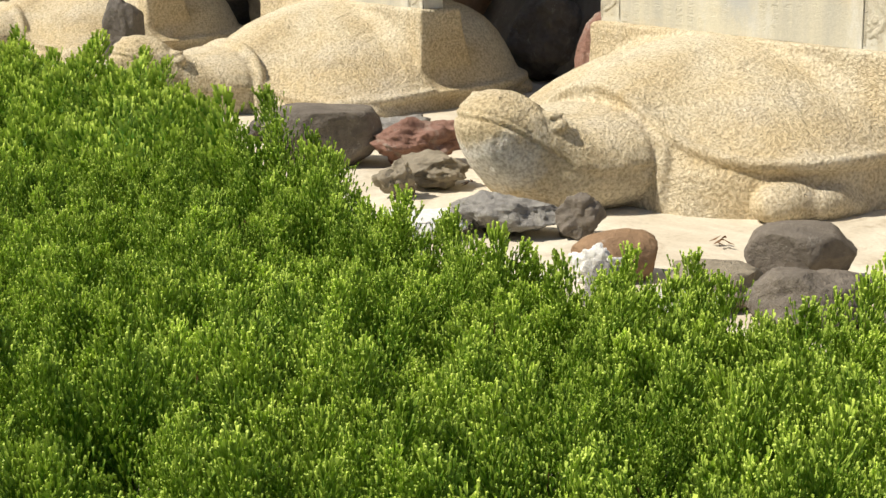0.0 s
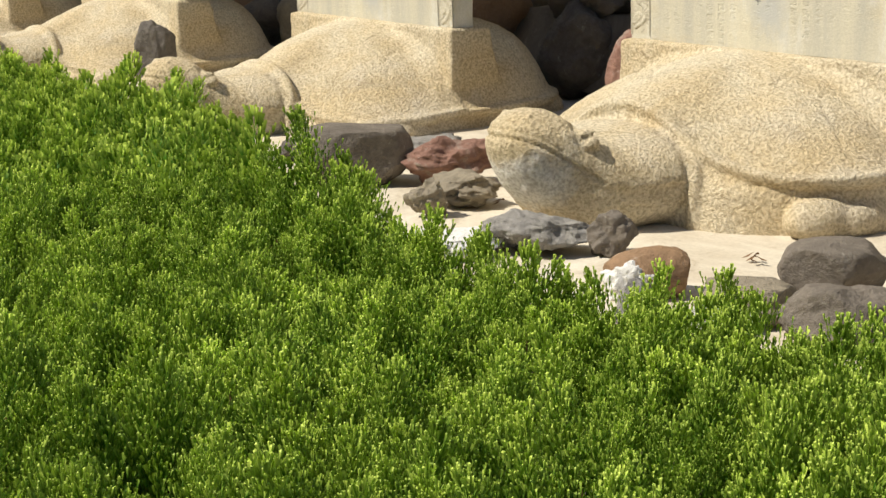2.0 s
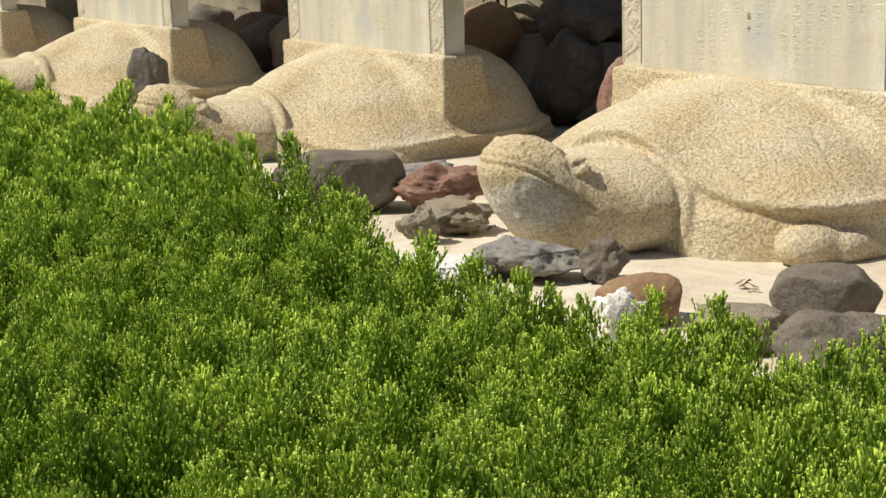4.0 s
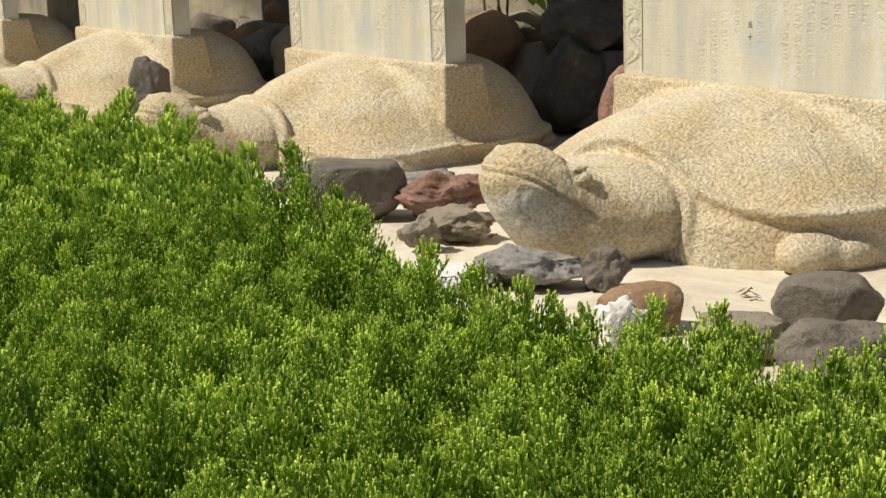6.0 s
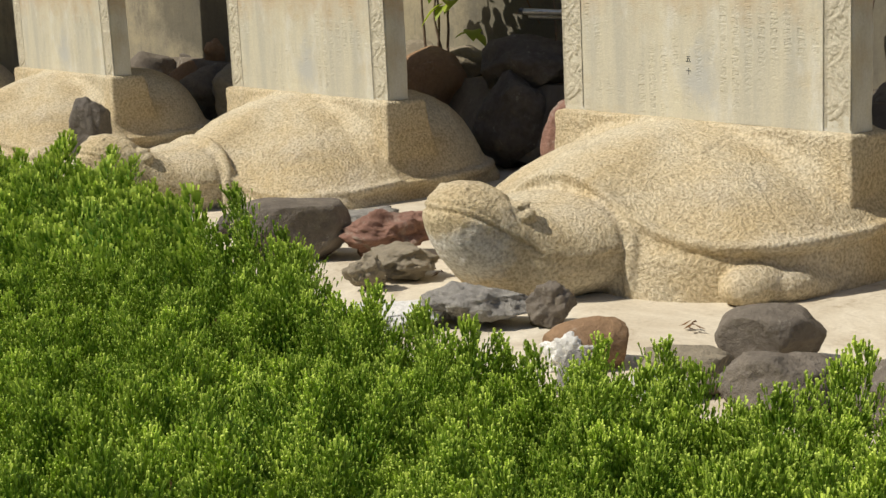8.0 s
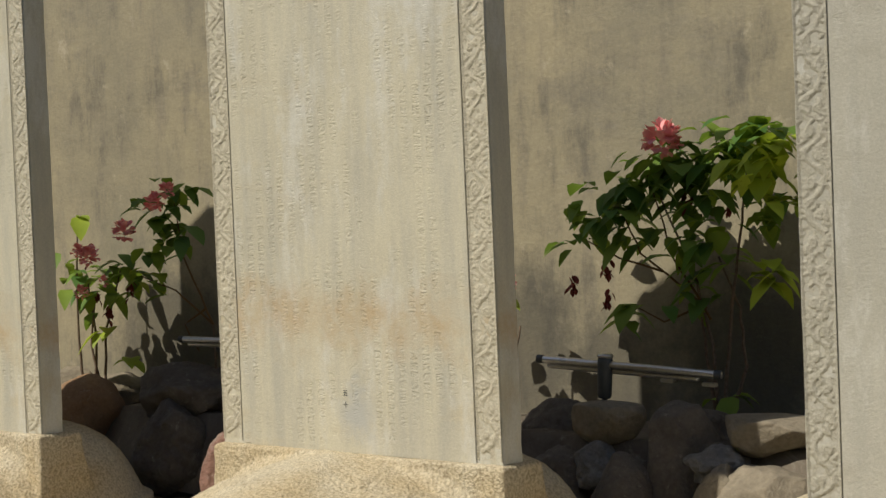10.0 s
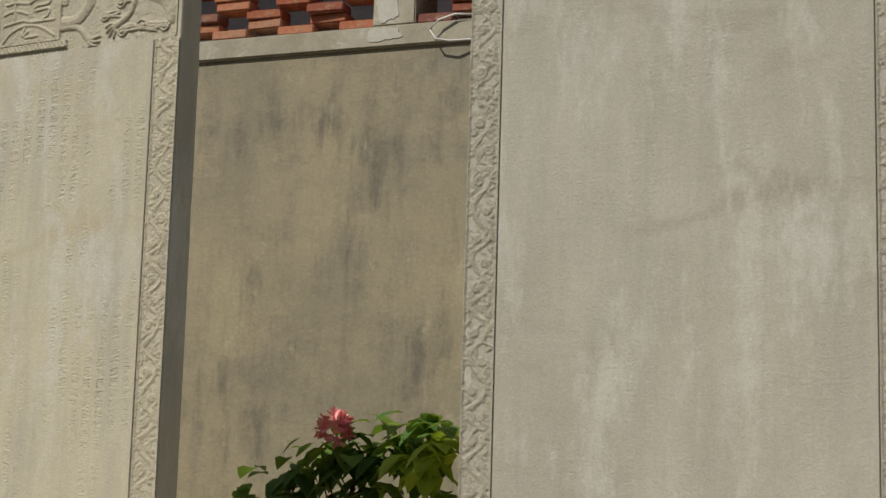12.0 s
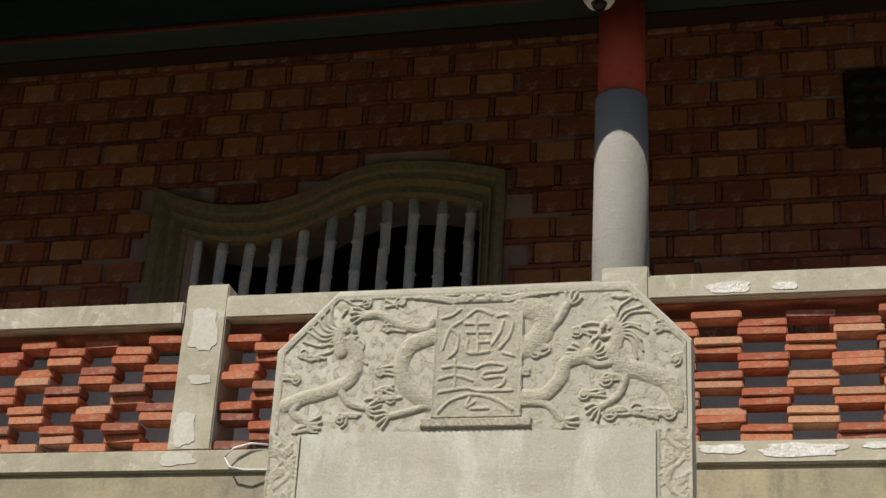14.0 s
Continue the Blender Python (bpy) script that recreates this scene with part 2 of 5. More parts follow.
PALE_CEMENT = concrete("pale_cement", rgb(0.60, 0.59, 0.53), rgb(0.50, 0.48, 0.42), rgb(0.66, 0.65, 0.60))
PAVERS = concrete("grey_pavers", rgb(0.22, 0.21, 0.19), rgb(0.17, 0.16, 0.145), rgb(0.27, 0.25, 0.22))
TILES = concrete("worn_red_floor_tile", rgb(0.28, 0.16, 0.11), rgb(0.22, 0.13, 0.09), rgb(0.32, 0.23, 0.18))
# kept dark so that the added wall behind the viewer bounces little light
SKY_BLOCK = concrete("dark_sky_block_render", rgb(0.14, 0.13, 0.11), rgb(0.10, 0.095, 0.08), rgb(0.18, 0.17, 0.14))
SOIL = concrete("dark_soil", rgb(0.20, 0.17, 0.13), rgb(0.11, 0.09, 0.07), rgb(0.34, 0.31, 0.26))
LATTICE = brick_clay("red_brick", [rgb(0.46, 0.145, 0.075), rgb(0.36, 0.10, 0.055), rgb(0.54, 0.22, 0.12), rgb(0.42, 0.12, 0.06), rgb(0.24, 0.095, 0.075), rgb(0.58, 0.30, 0.18)], 70, 0.6)
FACING = brick_clay("dark_red_brick", [rgb(0.264, 0.076, 0.036), rgb(0.368, 0.160, 0.060), rgb(0.200, 0.058, 0.032), rgb(0.416, 0.200, 0.076), rgb(0.304, 0.104, 0.044), rgb(0.336, 0.128, 0.052)], 60, 0.5)
EDGING = brick_clay("dark_edge_brick", [rgb(0.22, 0.065, 0.04), rgb(0.30, 0.10, 0.05), rgb(0.14, 0.055, 0.04), rgb(0.26, 0.08, 0.045)], 60, 0.5)
MORTAR = concrete("old_mortar", rgb(0.42, 0.33, 0.26), rgb(0.30, 0.22, 0.17), rgb(0.40, 0.33, 0.26))
ROCK_DARK = stone("dark_grey_rock", rgb(0.25, 0.215, 0.175), rgb(0.13, 0.112, 0.093), rgb(0.38, 0.35, 0.29), 45, 0.8, 0.012, 5.0, (1, 1, 1), 0.8, (0.58, 0.72))
ROCK_BLACK = stone("black_rock", rgb(0.19, 0.165, 0.14), rgb(0.095, 0.083, 0.073), rgb(0.33, 0.30, 0.26), 35, 0.9, 0.015, 6.0, (1, 1, 1), 0.7, (0.6, 0.75))
ROCK_BROWN = stone("brown_rock", rgb(0.36, 0.23, 0.13), rgb(0.27, 0.17, 0.10), rgb(0.42, 0.36, 0.27), 50, 0.6, 0.008, 4.0, (1, 1, 1), 0.8, (0.6, 0.75))
ROCK_RED = stone("reddish_rock", rgb(0.34, 0.20, 0.15), rgb(0.24, 0.13, 0.10), rgb(0.36, 0.33, 0.28), 40, 0.9, 0.015, 6.0, (1, 1, 1), 0.85, (0.5, 0.66))
ROCK_TAN = stone("tan_rock", rgb(0.36, 0.31, 0.23), rgb(0.23, 0.20, 0.15), rgb(0.15, 0.13, 0.11), 40, 0.8, 0.012, 4.0, (1, 1, 1), 0.85, (0.55, 0.7))
ROCK_GREY = stone("grey_rock", rgb(0.40, 0.38, 0.34), rgb(0.22, 0.21, 0.20), rgb(0.75, 0.73, 0.68), 50, 0.9, 0.014, 8.0, (1, 1, 1), 0.85, (0.56, 0.66))
WHITEWASH = stone("whitewashed_mortar", rgb(0.86, 0.85, 0.82), rgb(0.74, 0.73, 0.70), rgb(0.50, 0.46, 0.40), 60, 0.6, 0.008, 6.0, (1, 1, 1), 0.9, (0.64, 0.8))
GRANITE = stone("grey_column_granite", rgb(0.33, 0.32, 0.295), rgb(0.27, 0.26, 0.245), rgb(0.37, 0.355, 0.32), 200, 0.3, 0.002, 2.0)
WAINSCOT = stone("pale_wainscot_stone", rgb(0.55, 0.54, 0.50), rgb(0.46, 0.45, 0.41), rgb(0.38, 0.36, 0.32), 120, 0.3, 0.002, 2.0)
RED_PAINT = plain("red_paint", rgb(0.33, 0.055, 0.03), 0.6)
OLD_RED = plain("faded_dark_red_paint", rgb(0.10, 0.022, 0.015), 0.8)
# these two are darkened to put the deep eaves shade into the colour
SHADE_WOOD = plain("shade_darkened_wood", rgb(0.03, 0.02, 0.014), 0.8)
SHADE_TEAL = plain("shade_darkened_green_paint", rgb(0.02, 0.03, 0.027), 0.8)
BAMBOO = plain("grey_green_bamboo_glaze", rgb(0.58, 0.63, 0.61), 0.55, 0.0, 60, 0.5)
WINDOW_STONE = plain("olive_moulded_plaster", rgb(0.22, 0.19, 0.10), 0.85, 0.0, 30, 0.6)
STEEL = plain("brushed_steel", rgb(0.62, 0.62, 0.62), 0.35, 1.0)
DARK_METAL = plain("dark_grey_metal", rgb(0.09, 0.10, 0.11), 0.5, 0.3)
WHITE_PLASTIC = plain("white_plastic", rgb(0.75, 0.75, 0.73), 0.4)
BLACK_GLASS = plain("black_plastic", rgb(0.015, 0.015, 0.018), 0.2)
BARK = plain("grey_brown_bark", rgb(0.19, 0.14, 0.10), 0.9, 0.0, 60, 0.7)
TWIG = plain("brown_twig", rgb(0.15, 0.09, 0.04), 0.9)
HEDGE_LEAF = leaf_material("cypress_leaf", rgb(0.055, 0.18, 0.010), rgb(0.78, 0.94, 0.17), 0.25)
SHRUB_LEAF = leaf_material("shrub_leaf", rgb(0.085, 0.19, 0.055), rgb(0.56, 0.66, 0.07), 0.35)
PETAL = leaf_material("pink_petal", rgb(0.74, 0.14, 0.17), rgb(0.95, 0.48, 0.47), 0.2, rgb(0.9, 0.3, 0.28), rgb(0.7, 0.2, 0.2))
DRY_PETAL = plain("dried_red_bract", rgb(0.20, 0.045, 0.035), 0.9)
DRY_LEAF = plain("dry_leaf", rgb(0.17, 0.09, 0.04), 0.9)


# ---- building helpers ----
def mesh_of(bm, material, smooth=False, name="mesh"):
    me = bpy.data.meshes.new(name)
    bm.to_mesh(me)
    bm.free()
    me.materials.append(material)
    if smooth:
        me.polygons.foreach_set("use_smooth", [True] * len(me.polygons))
    return me


def part(name, bm, material=None, parent=None, label="", smooth=False):
    """One mesh object, under a thing or a part."""
    me = mesh_of(bm, material, smooth, name) if isinstance(bm, bmesh.types.BMesh) else bm
    ob = new(name, me)
    if parent is not None:
        ob.parent = parent
    if label:
        ob["label"] = label
    return ob


def thing(name, m, label, category, group="", kind=""):
    ob = new(name)
    ob.matrix_world = m
    return tagged(ob, label, category, group, kind)


def add_box(bm, x0, x1, y0, y1, z0, z1, bevel=0.0):
    r = bmesh.ops.create_cube(bm, size=1)
    for v in r["verts"]:
        v.co = (x0 + (v.co.x + .5) * (x1 - x0), y0 + (v.co.y + .5) * (y1 - y0), z0 + (v.co.z + .5) * (z1 - z0))
    if bevel:
        bmesh.ops.bevel(bm, geom=list({e for v in r["verts"] for e in v.link_edges}), offset=bevel, segments=2, affect="EDGES")
    return bm


def box(x0, x1, y0, y1, z0, z1, bevel=0.0):
    return add_box(bmesh.new(), x0, x1, y0, y1, z0, z1, bevel)


def arrays(verts, faces, material, smooth=False, name="mesh", young=None):
    """A mesh from numpy arrays; faces: all of one size."""
    me = bpy.data.meshes.new(name)
    nv, nf, k = len(verts), len(faces), faces.shape[1]
    me.vertices.add(nv)
    me.vertices.foreach_set("co", np.asarray(verts, np.float32).ravel())
    me.loops.add(nf * k)
    me.loops.foreach_set("vertex_index", np.asarray(faces, np.int32).ravel())
    me.polygons.add(nf)
    me.polygons.foreach_set("loop_start", np.arange(0, nf * k, k, dtype=np.int32))
    me.polygons.foreach_set("use_smooth", np.full(nf, smooth))
    me.update(calc_edges=True)
    if young is not None:
        me.attributes.new("young", "FLOAT", "POINT").data.foreach_set("value", np.asarray(young, np.float32))
    me.materials.append(material)
    return me


def tube(points, radii, sides=8, cap=True):
    """A tapered tube along points, as arrays."""
    pts = [Vector(p) for p in points]
    verts, faces = [], []
    for i, p in enumerate(pts):
        d = (pts[min(i + 1, len(pts) - 1)] - pts[max(i - 1, 0)]).normalized()
        a = d.cross(Vector((0, 0, 1)) if abs(d.z) < .9 else Vector((1, 0, 0))).normalized()
        b = d.cross(a)
        for k in range(sides):
            w = 2 * math.pi * k / sides
            verts.append(p + (a * math.cos(w) + b * math.sin(w)) * radii[i])
    for i in range(len(pts) - 1):
        for k in range(sides):
            j = (k + 1) % sides
            faces.append((i * sides + k, i * sides + j, (i + 1) * sides + j, (i + 1) * sides + k))
    return verts, faces


def tube_bm(bm, points, radii, sides=8):
    vs, fs = tube(points, radii, sides)
    bv = [bm.verts.new(v) for v in vs]
    for f in fs:
        bm.faces.new([bv[i] for i in f])
    bm.faces.new(bv[:sides][::-1])
    bm.faces.new(bv[-sides:])
    return bm


def lathe(bm, rings, sides=20):
    """rings: (radius, z) from the bottom up."""
    rows = [[bm.verts.new((r * math.cos(2 * math.pi * k / sides), r * math.sin(2 * math.pi * k / sides), z)) for k in range(sides)] for r, z in rings]
    for a, b in zip(rows, rows[1:]):
        for k in range(sides):
            j = (k + 1) % sides
            bm.faces.new((a[k], a[j], b[j], b[k]))
    bm.faces.new(rows[0][::-1])
    bm.faces.new(rows[-1])
    return bm


# ---- ground ----
WALL = Matrix.Translation((0, 2.1, 0)) @ Matrix.Rotation(radians(6.7), 4, "Z")

n = 90
gx = np.concatenate([np.linspace(-600, -16, 12)[:-1], np.linspace(-16, 10, n), np.linspace(10, 600, 12)[1:]])
gy = np.concatenate([np.linspace(-600, -9, 12)[:-1], np.linspace(-9, 3, n), np.linspace(3, 600, 12)[1:]])
X, Y = np.meshgrid(gx, gy)
Z = np.array([[-0.05 + 0.02 * noise.noise((x * 1.3, y * 1.3, 0)) for x in gx] for y in gy])
idx = np.arange(X.size).reshape(X.shape)
quads = np.stack([idx[:-1, :-1], idx[:-1, 1:], idx[1:, 1:], idx[1:, :-1]], -1).reshape(-1, 4)
tagged(part("ground", arrays(np.stack([X, Y, Z], -1).reshape(-1, 3), quads, SOIL, True)), "bare dark garden soil under the hedge", "ground", kind="structure")

bx, by = np.linspace(-16, 6, 150), np.linspace(-1.72, 1.5, 42)
X, Y = np.meshgrid(bx, by)
Y = Y + np.where(by[:, None] < -1.65, 0.05 * np.sin(X * 5.1) + 0.03 * np.sin(X * 13), 0)
Z = np.array([[0.008 * noise.noise((x * 2, y * 2, 3)) + 0.004 * noise.noise((x * 7, y * 7, 1)) for x in bx] for y in by])
Z[0] -= 0.08
idx = np.arange(X.size).reshape(X.shape)
quads = np.stack([idx[:-1, :-1], idx[:-1, 1:], idx[1:, 1:], idx[1:, :-1]], -1).reshape(-1, 4)
tagged(part("pavement", arrays(np.stack([X, Y, Z], -1).reshape(-1, 3), quads, PAVING, True)), "stained pale concrete paving round the stone turtles", "pavement", kind="structure")

# path on which the viewer stands
tagged(part("path", box(-16, 8, -9, -3.75, -0.2, -0.02, 0.01), PAVERS), "pale concrete path before the hedge", "path", kind="structure")

# unseen wall, added to hold back sky light from near the horizon
w = part("sky_block_wall", box(-45, 35, -21, -20, -0.3, 14), SKY_BLOCK)
tagged(w, "unseen plain wall added behind the viewer to block low sky", "wall", kind="structure")

# planting strip behind the rockery
bx, by = np.linspace(-16, 6, 120), np.linspace(0.95, 2.9, 18)
X, Y = np.meshgrid(bx, by)
Z = np.array([[(0.44 if y > 1.05 else 0.05) + 0.04 * noise.noise((x * 3, y * 3, 5)) for x in bx] for y in by])
idx = np.arange(X.size).reshape(X.shape)
quads = np.stack([idx[:-1, :-1], idx[:-1, 1:], idx[1:, 1:], idx[1:, :-1]], -1).reshape(-1, 4)
tagged(part("planting_bed", arrays(np.stack([X, Y, Z], -1).reshape(-1, 3), quads, SOIL, True)), "raised bed of dark soil behind the rockery", "planting bed", kind="structure")

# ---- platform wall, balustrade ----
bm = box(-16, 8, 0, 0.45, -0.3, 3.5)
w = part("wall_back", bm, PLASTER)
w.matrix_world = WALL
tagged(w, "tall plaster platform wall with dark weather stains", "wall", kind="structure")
w = part("trim", box(-16, 8, -0.02, 0.47, 3.5, 3.605, 0.008), TRIM)
w.matrix_world = WALL
tagged(w, "cement ledge along the top of the platform wall", "ledge", kind="structure")
w = part("terrace_floor", box(-16, 8, 0.474, 1.7, 3.2, 3.56), TILES)
w.matrix_world = WALL
tagged(w, "paved terrace floor of the hall", "floor", kind="structure")

balustrade = thing("balustrade", WALL, "cement balustrade with open red brick lattice on the platform wall", "balustrade")
POSTS = [-6.34, -4.22, -2.1, -0.05, 2.0, 4.1]
brick_bm = box(-0.103, 0.103, -0.055, 0.055, -0.019, 0.019, 0.005)
brick_me = mesh_of(brick_bm, LATTICE, False, "brick")
rng = random.Random(7)
for u in POSTS:
    part("post", box(u - 0.108, u + 0.108, -0.015, 0.27, 3.606, 4.455, 0.006), TRIM, balustrade)
for u0, u1 in zip(POSTS, POSTS[1:]):
    wide = u0 > -1
    top = 4.40 if wide else 4.385 if u0 > -3 else 4.362
    part("coping", box(u0 + 0.109, u1 - 0.109, -0.03, 0.27, top - .118, top, 0.007), TRIM, balustrade, "cement coping with patches of white paint")
    a, b = u0 + 0.112, u1 - 0.112
    part("top_course", box(a, b, 0.03 if wide else .06, 0.20, top - .118 - (.012 if wide else .05), top - .119, .004), LATTICE, balustrade)
    cols = round((b - a) / (0.21 if wide else 0.166))
    pitch = (b - a) / cols
    # the open courses: pairs of flat bricks, chequered with gaps
    rise, tall, foot = (.0832, 1.0, 3.607) if wide else (.0985, 1.20, 3.560)
    for c in range(cols):
        for r in range(8 if wide else 7):
            if (r + c) % 2:
                continue
            for k in (0, 1):
                zc = foot + (r + .25 + .5 * k) * rise
                if zc < 3.62 or zc > top - .165:
                    continue
                br = part("brick", brick_me, None, balustrade)
                br.matrix_basis = pose(a + (c + .5) * pitch + rng.uniform(-.009, .009), 0.075 + rng.uniform(-.02, .014), zc, rng.uniform(-1.2, 1.2), rng.uniform(-1, 1), rng.uniform(-2.5, 2.5)) @ Matrix.Diagonal((pitch * rng.uniform(1.06, 1.12) / 0.206, 1, tall, 1))

def patch(name, u0, u1, z0, z1, v, seed, parent):
    """An irregular thin flake of old white paint on a face of the balustrade."""
    bm = bmesh.new()
    pts = []
    for i in range(60):
        w = 2 * math.pi * i / 60
        c, s = math.cos(w), math.sin(w)
        k = (abs(c) ** 4 + abs(s) ** 4) ** -.25 * (.82 + .35 * noise.noise((c * 1.3, s * 1.3, seed)) + .10 * noise.noise((c * 4, s * 4, seed)))
        pts.append(((u0 + u1) / 2 + (u1 - u0) / 2 * k * c, (z0 + z1) / 2 + (z1 - z0) / 2 * k * s))
    front = [bm.verts.new((u, v - .003, z)) for u, z in pts]
    back = [bm.verts.new((u, v + .001, z)) for u, z in pts]
    bm.faces.new(front)
    for i in range(60):
        bm.faces.new((front[i], back[i], back[(i + 1) % 60], front[(i + 1) % 60]))
    bmesh.ops.recalc_face_normals(bm, faces=bm.faces)
    return part(name, bm, WHITEWASH if seed < 5 else PALE_CEMENT, parent, "flake of old white paint")


for k, (u0, u1, z0, z1, v) in enumerate(((.31, .55, 4.293, 4.352, -.03), (.61, .74, 4.300, 4.342, -.03), (.50, .92, 3.520, 3.590, -.02), (.25, .50, 3.545, 3.592, -.02), (.95, 1.2, 3.555, 3.594, -.02), (-2.19, -2.01, 4.09, 4.34, -.015), (-2.20, -2.06, 3.62, 3.80, -.015), (-2.15, -2.02, 3.93, 3.99, -.015), (-2.26, -2.04, 3.525, 3.60, -.02))):
    patch("paint_flake", u0, u1, z0, z1, v, k, balustrade)
# loose white cable on the ledge
bm = bmesh.new()
pts = [(-1.70 + 0.0, -0.03, 3.62), (-1.78, -0.04, 3.625), (-1.86, -0.05, 3.60), (-1.90, -0.05, 3.555), (-1.87, -0.05, 3.51), (-1.80, -0.05, 3.495), (-1.70, -0.03, 3.50), (-1.60, -0.025, 3.51)]
w = part("cable", tube_bm(bm, pts, [0.005] * len(pts), 6), WHITE_PLASTIC, None, "", True)
w.matrix_world = WALL
tagged(w, "loop of thin white cable hanging on the ledge", "cable")

# ---- hall behind ----
HV = 1.7
w = part("wall_hall", box(-16, -2.99, HV + .03, HV + 0.45, 3.2, 7.4), MORTAR)
w.matrix_world = WALL
tagged(w, "hall wall of large red bricks with pale joints", "wall", kind="structure")
hall = w


WAVE_U = (-3.30, -3.04, -2.81, -2.54, -2.27, -2.0, -1.8, -1.6, -1.4, -1.21, -1.14, -.98)
WAVE_Z = (5.70, 5.59, 5.53, 5.52, 5.585, 5.72, 5.772, 5.776, 5.755, 5.705, 5.675, 5.60)


def wave(u):
    """The wavy head of the window opening."""
    return sum(float(np.interp(u + d, WAVE_U, WAVE_Z)) for d in (-.08, -.04, 0, .04, .08)) / 5


# wall pieces round the window, one sheet with the opening
bm = bmesh.new()
us = np.linspace(-3.05, -1.13, 36)
strip = [[bm.verts.new((u, v, z)) for v, z in ((HV + .03, wave(u) + .02), (HV + .45, wave(u) + .02), (HV + .45, 7.4), (HV + .03, 7.4))] for u in us.tolist()]
for p, q in zip(strip, strip[1:]):
    for k in range(4):
        bm.faces.new((p[k], p[(k + 1) % 4], q[(k + 1) % 4], q[k]))
add_box(bm, -3.05, -1.13, HV + .03, HV + .45, 3.2, 4.78)
add_box(bm, -1.13, 8, HV + .03, HV + .45, 3.2, 7.4)
part("masonry", bm, MORTAR, hall)
# box added behind the window; its near-black colour stands for the unlit room
w = part("room_back", box(-4.5, 0.5, HV + 2.4, HV + 2.5, 3.2, 7.4), SHADE_WOOD)
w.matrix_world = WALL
tagged(w, "added interior wall of the hall, near-black to look unlit", "wall", kind="structure")
w = part("room_ceiling", box(-4.5, 0.5, HV + .45, HV + 2.5, 7.404, 7.5), SHADE_WOOD)
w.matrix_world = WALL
tagged(w, "added ceiling inside the hall, near-black to look unlit", "ceiling", kind="structure")
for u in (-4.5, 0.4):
    w = part("room_side", box(u, u + .1, HV + .454, HV + 2.396, 3.2, 7.4), SHADE_WOOD)
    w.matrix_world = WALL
    tagged(w, "added inner side wall of the hall, near-black to look unlit", "wall", kind="structure")
w = part("wainscot", box(-16, 8, HV - 0.02, HV + .026, 3.564, 4.76, 0.006), WAINSCOT)
w.matrix_world = WALL
tagged(w, "pale stone wainscot below the hall's bricks", "wainscot", kind="structure")

# window
window = thing("window_1", WALL, "wavy-headed olive plaster window with grey bamboo-shaped bars", "window", kind="structure")
bm = bmesh.new()
N = 40
prof = [(0.0, 0.08), (0.004, -0.02), (0.03, -0.035), (0.036, -.02), (0.075, -0.022), (0.085, -.05), (0.11, -0.065), (0.118, -.05), (0.155, -0.055), (0.165, -.085), (0.22, -0.09), (0.235, -.07), (0.235, 0.0)]
rows = []
for i in range(N + 1):
    f = i / N
    rows.append([bm.verts.new((-3.04 + 1.90 * f - d * max(0, 1 - f * 5) + .65 * d * max(0, 1 - (1 - f) * 5), HV + v + 0.03, wave(-3.04 + 1.90 * f - d * max(0, 1 - f * 5)) + d)) for d, v in prof])
for a, b in zip(rows, rows[1:]):
    for p in range(len(prof) - 1):
        bm.faces.new((a[p], b[p], b[p + 1], a[p + 1]))
    bm.faces.new((a[0], a[-1], b[-1], b[0]))
bm.faces.new(rows[0])
bm.faces.new(rows[-1][::-1])
part("head_moulding", bm, WINDOW_STONE, window)
for u0, s, wd in ((-3.04, -1, 1), (-1.14, 1, .65)):
    bm = bmesh.new()
    rows = [[bm.verts.new((u0 + s * d * wd, HV + v + 0.03, z if z < 5 else wave(u0 - (d if s < 0 else 0)) + d - .001)) for d, v in prof] for z in (4.76, 6)]
    for p in range(len(prof) - 1):
        bm.faces.new((rows[0][p], rows[1][p], rows[1][p + 1], rows[0][p + 1]))
    bm.faces.new((rows[0][0], rows[0][-1], rows[1][-1], rows[1][0]))
    bm.faces.new(rows[0])
    bm.faces.new(rows[1][::-1])
    bmesh.ops.recalc_face_normals(bm, faces=bm.faces)
    part("jamb", bm, WINDOW_STONE, window)
part("sill", box(-3.2, -0.98, HV - 0.03, HV + .2, 4.764, 4.85, 0.01), WINDOW_STONE, window)
for i in range(11):
    u = -2.99 + 0.177 * i
    rng = random.Random(i)
    zs, rs, z = [], [], 4.84
    while z < wave(u) + .02:
        zs += [z, z + .012, z + .02]
        rs += [0.034, 0.040, 0.033]
        z += rng.uniform(.17, .24)
    zs.append(wave(u) + .03)
    rs.append(0.036)
    lean = rng.uniform(-.002, .016)
    bm = tube_bm(bmesh.new(), [(u + lean * (z - 5.2) * 2 + rng.uniform(-.005, .005), HV + .07, z) for z in zs], rs, 12)
    part("bamboo_bar", bm, BAMBOO, window, "", True)

# vent
vent = thing("wall_vent", WALL, "dark pierced square vent in the hall's brick wall", "vent")
part("frame", box(1.04, 1.6, HV - .035, HV + .02, 5.93, 6.45, 0.015), SHADE_WOOD, vent)
for i in range(4):
    for j in range(4):
        bm = bmesh.new()
        bmesh.ops.create_icosphere(bm, subdivisions=2, radius=.05)
        for v in bm.verts:
            v.co = (1.13 + i * .125 + v.co.x, HV - .04 + v.co.y * .35, 6.02 + j * .11 + v.co.z * .85)
        part("boss", bm, SHADE_TEAL, vent, "", True)

